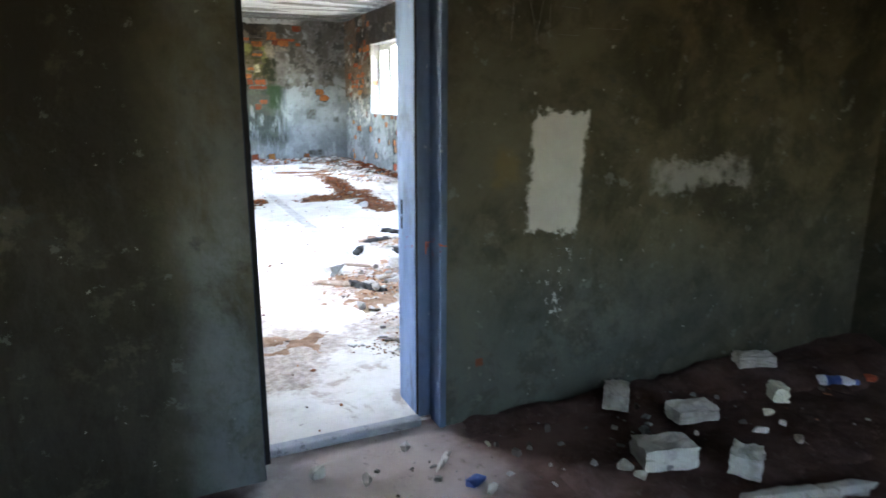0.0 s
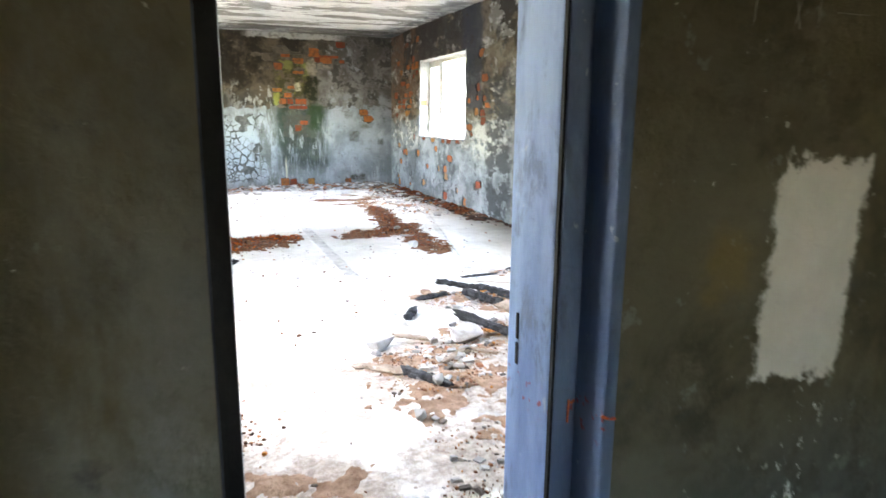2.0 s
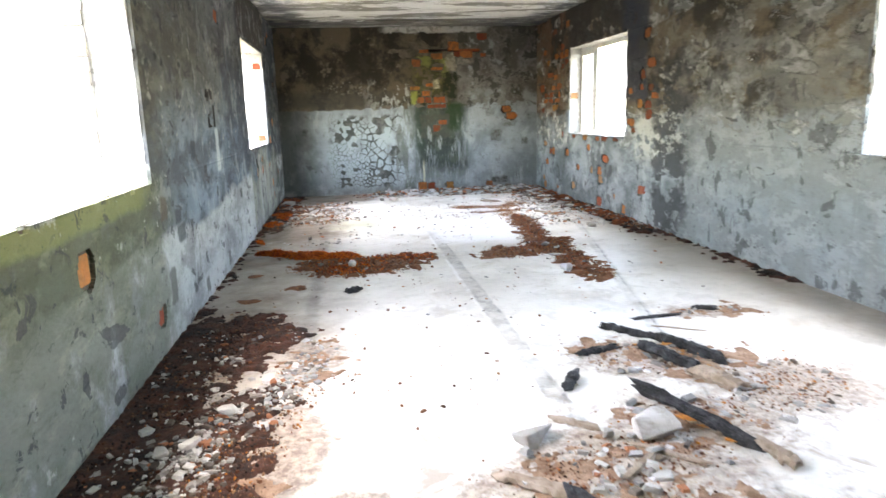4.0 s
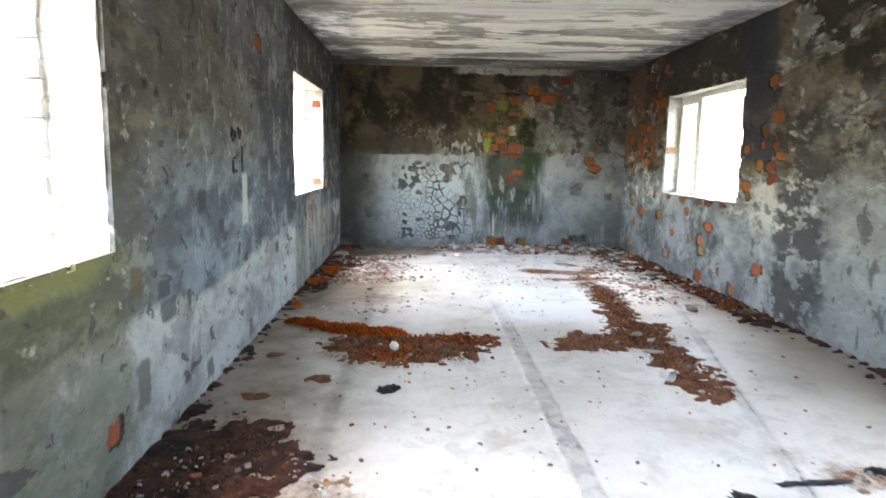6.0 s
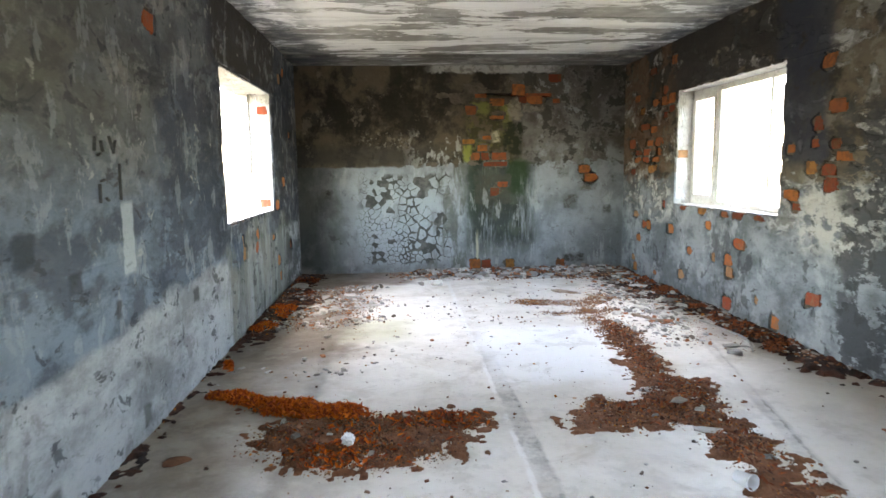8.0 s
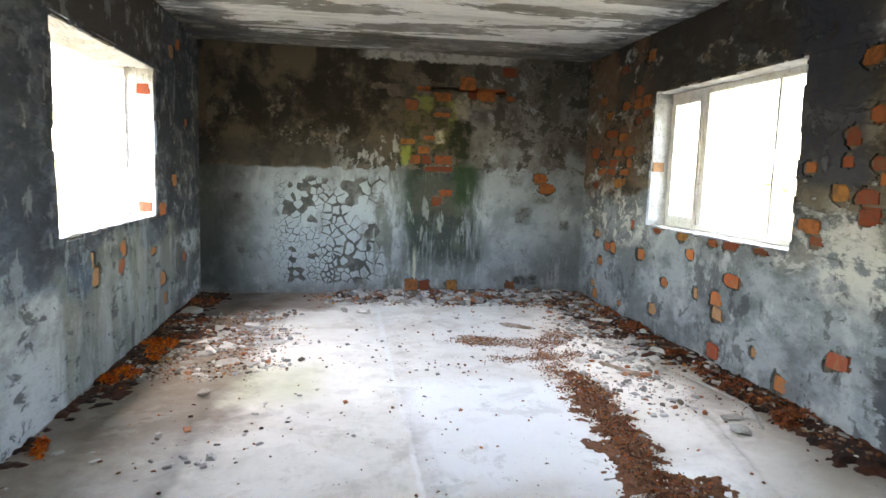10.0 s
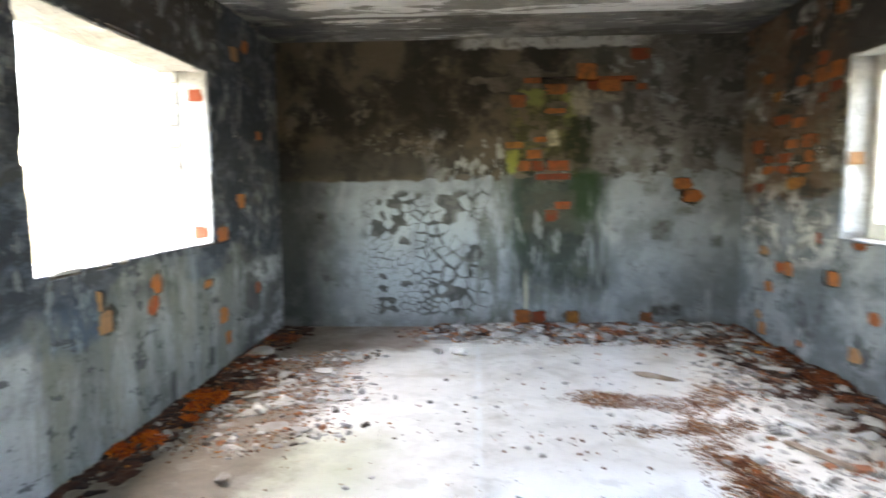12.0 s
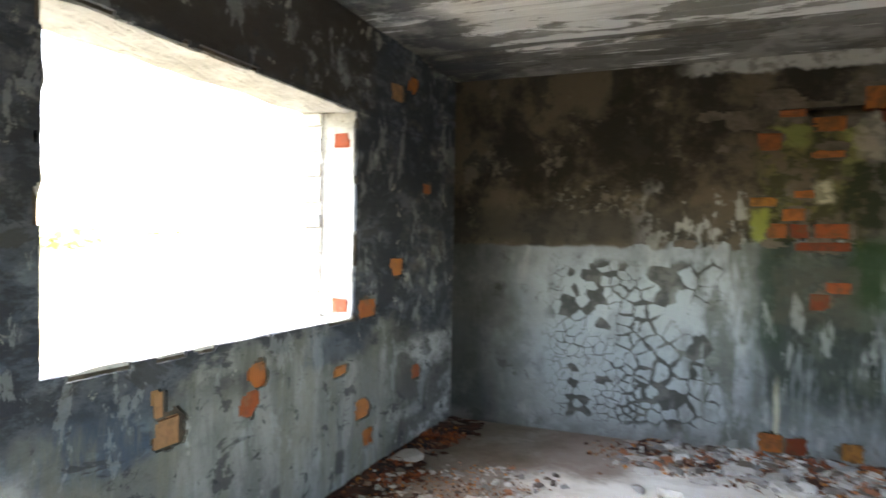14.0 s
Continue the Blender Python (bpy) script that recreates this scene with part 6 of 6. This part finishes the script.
# lumps along the long room
for k, (x, y, sx, sy, sz) in enumerate([
        (1.72, 4.62, 0.2, 0.17, 0.1), (1.22, 4.68, 0.2, 0.14, 0.06), (1.33, 4.03, 0.07, 0.06, 0.05), (1.52, 4.62, 0.05, 0.05, 0.04), (2.33, 4.96, 0.09, 0.07, 0.06),
        (-0.1, 5.14, 0.1, 0.07, 0.05), (-0.2, 4.85, 0.11, 0.06, 0.03), (-0.3, 4.8, 0.09, 0.07, 0.03), (-0.07, 4.2, 0.14, 0.06, 0.035), (1.13, 3.72, 0.06, 0.06, 0.05),
        (0.12, 3.55, 0.13, 0.06, 0.03), (0.02, 3.48, 0.09, 0.06, 0.02), (2.41, 8.36, 0.1, 0.08, 0.05), (2.42, 8.0, 0.16, 0.08, 0.02), (-0.45, 12.5, 0.26, 0.14, 0.06),
        (0.46, 11.5, 0.09, 0.08, 0.06), (0.0, 11.15, 0.14, 0.09, 0.07), (1.2, 12.55, 0.2, 0.09, 0.07), (1.02, 12.6, 0.09, 0.07, 0.05), (2.86, 10.8, 0.12, 0.08, 0.04),
        (3.3, 9.4, 0.16, 0.1, 0.05), (3.2, 11.0, 0.2, 0.12, 0.04), (0.15, 10.2, 0.08, 0.07, 0.05), (1.6, 13.2, 0.24, 0.12, 0.05), (2.4, 13.15, 0.26, 0.14, 0.03), (2.9, 13.25, 0.22, 0.12, 0.03)]):
    chunk("concrete_lump" if sz > 0.045 else "broken_plate", x, y, (sx, sy, sz), M_STONE, 100 + k, "pale broken lump of concrete on the littered floor" if sz > 0.045 else "flat pale slab of fallen plaster on the floor",
          "rubble", 40 * k, group="loose lumps on the floor")
chunk("flat_slab", -0.26, 4.33, (0.30, 0.17, 0.03), M_SLAB, 300, "flat grey stone slab lying in dark litter", "rubble", 15, 0.01)


plate_kinds = [chunk("broken_plate", 1.3 + 0.33 * k, 13.3 + 0.02 * k, (0.11 + 0.02 * k, 0.08 + 0.01 * k, 0.018 + 0.002 * k), M_STONE, 320 + k, "flat pale slab of fallen plaster on the rubble", "rubble", 50 * k, group="loose lumps on the floor", points=14) for k in range(7)]
rnd = random.Random(17)
for x0, x1, y0, y1, n in ((0.9, 3.7, 12.9, 13.5, 34), (-0.35, 0.5, 10.6, 12.3, 12), (3.2, 3.8, 9.4, 13.0, 14)):
    for k in range(n):
        x, y = rnd.uniform(x0, x1), rnd.uniform(y0, y1)
        copy_thing(rnd.choice(plate_kinds), pose(x, y, float(ground_z(np.array(x), np.array(y))) - 0.001, rnd.uniform(-6, 6), rnd.uniform(-6, 6), rnd.uniform(0, 360)))


# ---- burnt timber ----
def timber(name, x0, y0, x1, y1, w, h, material, label, z0=0.0, z1=0.0, seed=1, ember=False, tilt=8):
    """A burnt or weathered length of wood: tapered, knotty, split at its ends."""
    L = math.hypot(x1 - x0, y1 - y0)
    rnd = random.Random(seed)
    n, m = 16, 7
    w, h = w * 0.95, h * 0.85
    bm = bmesh.new()
    rings = []
    for i in range(n + 1):
        t = i / n
        taper = (0.7 + 0.3 * min(1, t * 8)) * (0.75 + 0.25 * min(1, (1 - t) * 9)) * (1 + 0.18 * noise.noise(Vector((t * 3.1, seed * 1.7, 0))))
        ring = []
        for j in range(m):
            a = 2 * math.pi * j / m + 0.3
            sq = 1 / max(abs(math.cos(a)), abs(math.sin(a))) ** 0.6
            r = taper * sq * (1 + 0.3 * noise.noise(Vector((t * 7, math.cos(a) * 1.5 + seed, math.sin(a) * 1.5))) + rnd.uniform(-0.22, 0.22))
            ring.append(bm.verts.new((t * L + (rnd.uniform(-0.035, 0.035) if i in (0, n) else rnd.uniform(-0.006, 0.006)), math.cos(a) * r * w / 2 + 0.02 * L * noise.noise(Vector((t * 2.2, seed * 3.3, 5))), math.sin(a) * r * h / 2)))
        rings.append(ring)
    for i in range(n):
        for j in range(m):
            bm.faces.new((rings[i][j], rings[i][(j + 1) % m], rings[i + 1][(j + 1) % m], rings[i + 1][j]))
    bm.faces.new(rings[0][::-1]), bm.faces.new(rings[-1])
    bmesh.ops.recalc_face_normals(bm, faces=bm.faces[:])
    ob = part(name, bm, material)
    rise = -math.degrees(math.atan2(z1 - z0, L))
    ob.matrix_basis = Matrix.Translation((x0, y0, z0 + h * 0.48)) @ Matrix.Rotation(math.atan2(y1 - y0, x1 - x0), 4, "Z") @ Matrix.Rotation(radians(rise), 4, "Y") @ Matrix.Rotation(radians(tilt), 4, "X")
    tagged(ob, label, "timber", "burnt timber on the floor")
    if ember:
        eb = worn_box(L * 0.60, L * 0.67, -w * 0.40, w * 0.0, -h * 0.42, h * 0.05, 0.004)
        part("split_wood", eb, M_GLOWOOD, ob, "raw orange wood laid bare")
    return ob


timber("charred_log", 2.03, 5.94, 2.24, 5.68, 0.055, 0.05, M_CHAR, "thin charred black log lying in sandy dust", seed=1)
timber("charred_log", 2.27, 5.66, 2.42, 5.24, 0.075, 0.07, M_CHAR, "long charred black log in sandy dust", seed=22)
timber("charred_log", 2.11, 5.55, 2.24, 5.2, 0.08, 0.07, M_CHAR, "thick charred black log end in sandy dust", seed=2)
timber("split_log", 2.21, 5.16, 2.31, 4.93, 0.1, 0.07, M_WOOD, "short pale weathered log end beside charred wood", seed=9)
timber("charred_beam", 1.82, 5.02, 2.06, 4.4, 0.065, 0.055, M_CHAR, "charred black beam leaning over a concrete lump", seed=3, z0=0.03, ember=True)
timber("charred_beam", 2.06, 4.42, 2.12, 4.24, 0.06, 0.05, M_WOOD, "weathered grey beam end beside a charred beam", seed=25, z0=0.02)
rnd = random.Random(41)
for k in range(30):
    x, y = (rnd.uniform(2.08, 2.42), rnd.uniform(5.18, 5.6)) if k < 22 else (rnd.uniform(1.93, 2.07), rnd.uniform(4.42, 4.68))
    a, n = rnd.uniform(0, math.pi), rnd.uniform(0.025, 0.055)
    timber("wood_splinter", x, y, x + n * math.cos(a), y + n * math.sin(a), rnd.uniform(0.010, 0.02), 0.014, M_GLOWOOD if rnd.random() < 0.6 else M_WOOD, "raw splinter of wood among charred timber", seed=50 + k, z0=0.012)
timber("wood_splinter", 1.9, 4.72, 1.97, 4.62, 0.04, 0.03, M_GLOWOOD, "raw orange splinter under a charred beam", seed=26)
timber("twig", 2.35, 5.9, 2.6, 5.75, 0.012, 0.01, M_WOOD, "thin dry twig on the concrete", seed=27)
timber("charred_beam", 1.22, 4.27, 1.37, 4.0, 0.065, 0.05, M_CHAR, "charred black end of a grey board", seed=4, ember=True)
timber("board", 1.0, 4.42, 1.25, 4.24, 0.08, 0.03, M_WOOD, "pale grey weathered board end", seed=5, tilt=2)
timber("board", 1.45, 4.3, 1.7, 4.5, 0.04, 0.025, M_WOOD, "thin pale weathered batten", seed=6)
timber("board", 1.35, 4.82, 1.5, 4.7, 0.045, 0.025, M_WOOD, "thin pale weathered batten", seed=7)
timber("board", 1.6, 4.55, 1.8, 4.35, 0.03, 0.02, M_WOOD, "thin pale weathered batten", seed=8)
timber("charred_stick", 1.73, 5.52, 1.96, 5.58, 0.05, 0.04, M_CHAR, "short curved charred stick", seed=10)
timber("charred_lump", 1.5, 5.09, 1.6, 5.24, 0.06, 0.06, M_CHAR, "black burnt lump on the pale floor", seed=11)
timber("stick", 2.28, 6.05, 2.62, 6.08, 0.035, 0.02, M_CHAR, "thin dark stick on the concrete", seed=12)
timber("stick", 2.78, 6.18, 2.9, 6.12, 0.05, 0.035, M_CHAR, "dark burnt stub on the concrete", seed=13)
timber("burnt_block", 0.44, 7.15, 0.55, 7.2, 0.06, 0.05, M_CHAR, "small burnt wooden block with a raw orange side", seed=14, ember=True)
timber("stick", 2.52, 12.0, 2.75, 11.85, 0.045, 0.035, M_WOOD, "grey weathered stick on the concrete", seed=15)
timber("stick", 3.0, 10.75, 3.18, 10.4, 0.04, 0.03, M_WOOD, "brown weathered stick in the litter", seed=16)
timber("stick", 2.85, 11.75, 3.0, 11.55, 0.03, 0.02, M_WOOD, "thin weathered stick on the concrete", seed=17)


# ---- small things ----
def cable():
    cu = bpy.data.curves.new("cable", "CURVE")
    cu.dimensions, cu.bevel_depth, cu.bevel_resolution = "3D", 0.008, 3
    sp = cu.splines.new("BEZIER")
    knots = [(3.5, 10.4), (3.56, 10.0), (3.58, 9.75), (3.44, 9.38)]
    sp.bezier_points.add(len(knots) - 1)
    for p, (x, y) in zip(sp.bezier_points, knots):
        p.co = (x, y, 0.02)
        p.handle_left_type = p.handle_right_type = "AUTO"
    tmp = bpy.data.objects.new("cable_curve", cu)
    me = bpy.data.meshes.new_from_object(tmp)
    bpy.data.objects.remove(tmp)
    me.materials.append(M_CABLE)
    tagged(new("cable", me), "length of bent grey cable on the floor by the wall", "cable")


cable()


def crumpled(x, y, size, material, label, name, seed, base=0.0):
    bm = bmesh.new()
    bmesh.ops.create_icosphere(bm, subdivisions=3, radius=1)
    for v in bm.verts:
        p = v.co.copy()
        v.co *= 0.75 + 0.6 * abs(noise.noise(p * 2.3 + Vector((seed, 0, 0))))
        v.co = Vector((v.co.x * size[0], v.co.y * size[1], v.co.z * size[2])) / 2
    low = min(v.co.z for v in bm.verts)
    bmesh.ops.translate(bm, verts=bm.verts[:], vec=(0, 0, -low))
    ob = part(name, bm, material)
    ob.matrix_basis = pose(x, y, base, 0, 0, 30 * seed)
    return tagged(ob, label, "litter")


crumpled(0.5, 7.98, (0.09, 0.08, 0.07), M_PLASTIC, "crumpled blue-white plastic wrapper on brown litter", "plastic_wrapper", 3, 0.012)


def lathe(rings, segments=24):
    """A turned shape about z from (radius, height) rings."""
    bm = bmesh.new()
    loops = [[bm.verts.new((r * math.cos(2 * math.pi * k / segments), r * math.sin(2 * math.pi * k / segments), z)) for k in range(segments)] for r, z in rings]
    for p, q in zip(loops, loops[1:]):
        for k in range(segments):
            bm.faces.new((p[k], p[(k + 1) % segments], q[(k + 1) % segments], q[k]))
    return bm


def cup(x, y):
    s = Shade("clear_plastic")
    s.done((0.9, 0.93, 0.95), 0.15)
    s.bsdf.inputs["Transmission Weight"].default_value = 0.35
    c = empty("plastic_cup", pose(x, y, 0.037, 86, 0, 20))
    part("wall", lathe([(0.026, 0), (0.036, 0.088), (0.0348, 0.088), (0.025, 0.002)]), s.mat, c, smooth=True)
    part("base", lathe([(0.0255, 0.0), (0.001, 0.0), (0.001, 0.003), (0.0242, 0.003)]), s.mat, c)
    part("rim", lathe([(0.036, 0.086), (0.038, 0.088), (0.036, 0.091), (0.0345, 0.089)]), M_PLASTIC, c)
    return tagged(c, "clear plastic cup lying on its side on concrete", "cup")


def bottle(x, y, turn):
    b = empty("plastic_bottle", pose(x, y, FB + 0.028, 90, 0, turn))
    part("body", lathe([(0.001, 0), (0.026, 0.002), (0.029, 0.02), (0.024, 0.06), (0.028, 0.1), (0.026, 0.125), (0.012, 0.155), (0.011, 0.168)]), M_PLASTIC, b, smooth=True)
    part("wrapper", lathe([(0.030, 0.03), (0.026, 0.06), (0.0295, 0.095)]), M_BLUEPLASTIC, b, "blue paper wrapper")
    part("cap", lathe([(0.013, 0.162), (0.0135, 0.18), (0.001, 0.181)]), M_BLUEPLASTIC, b, "blue screw cap")
    tagged(b, "crushed plastic bottle with a blue wrapper", "bottle")


cup(2.28, 7.45)

# front room rubble
FB = -0.012
VB = (VX0, VX1, VY0, 2.2)
for caps, hgt, seed in (([(1.2, 2.15, 3.4, 2.1, 0.14), (2.4, 2.0, 3.3, 1.9, 0.18)], 0.05, 61), ([(1.5, 1.7, 2.6, 1.6, 0.25)], 0.02, 62)):
    tagged(heap("litter_heap", caps, hgt, M_MUD, seed, bounds=VB, base=FB), "dark muddy litter on the floor of the front room", "litter", "litter heaps", "stuff")
for k, (x, y, sx, sy, sz, turn) in enumerate([(1.75, 2.05, 0.16, 0.1, 0.07, 50), (1.97, 1.84, 0.18, 0.11, 0.06, -10), (1.62, 1.62, 0.2, 0.12, 0.08, -15), (1.85, 1.46, 0.12, 0.1, 0.075, 35),
                                              (2.58, 2.06, 0.17, 0.1, 0.05, -25), (2.43, 1.8, 0.09, 0.06, 0.07, 60)]):
    bm = worn_box(-sx / 2, sx / 2, -sy / 2, sy / 2, 0, sz, rough=0.006, seed=400 + k)
    ob = part("brick", bm, M_PALE)
    ob.name = "loose_brick"
    ob.matrix_basis = pose(x, y, float(ground_z(np.array(x), np.array(y), FB)) - 0.004, 0, 0, turn)
    tagged(ob, "broken pale brick lying on the muddy floor", "brick", "loose bricks in the front room")
for k, (x, y, s_) in enumerate([(0.89, 1.95, 0.05), (0.8, 2.1, 0.045), (0.45, 2.05, 0.08), (1.45, 1.63, 0.06), (1.47, 1.57, 0.05), (2.1, 1.62, 0.06), (2.18, 1.5, 0.06), (0.97, 1.72, 0.05), (1.1, 2.0, 0.03), (0.6, 1.95, 0.06), (2.25, 1.7, 0.05), (1.8, 2.1, 0.09)]):
    chunk("pebble", x, y, (s_, s_ * 0.8, s_ * 0.6), M_PALE, 500 + k, "small pale pebble of rubble on the muddy floor", "rubble", 33 * k, FB, "rubble in the front room", 12)
chunk("blue_stone", 0.94, 1.78, (0.075, 0.05, 0.04), M_BLUEPLASTIC, 530, "small dull blue lump on the muddy floor", "rubble", 20, FB)
bottle(2.74, 1.84, 60)
crumpled(3.02, 1.78, (0.1, 0.07, 0.03), M_ORANGE, "crumpled orange scrap on the muddy floor", "orange_scrap", 6, FB)
timber("board", 1.72, 1.33, 2.16, 1.22, 0.07, 0.04, M_FRAME, "chipped white painted board on the muddy floor", seed=30, z0=FB, z1=FB, tilt=0)
timber("stick", 0.86, 1.92, 0.93, 2.0, 0.02, 0.012, M_FRAME, "white splinter on the muddy floor", seed=31, z0=FB, z1=FB)
timber("stick", 1.66, 1.82, 1.84, 1.62, 0.025, 0.015, M_FRAME, "pale splinter on the muddy floor", seed=32, z0=FB, z1=FB)
tagged(chips("rubble_chips", [(0.5, 2.0, 2.8, 1.7, 0.3)], 200, (0.006, 0.035), M_CHIP, 91, 0.5, base=FB, bounds=(VX0, VX1, 0.6, 2.08)), "small rubble strewn over the muddy floor", "rubble", "plaster rubble", "stuff")

# ---- bricks that show in the broken plaster and reveals ----
for parent, me, m in later:
    ob = new("brick", me)
    ob.parent = parent
    ob.matrix_basis = m
for verts, faces in later_flakes:
    mesh_object("paint_flake", verts, faces, M_FLAKE, wall_back)
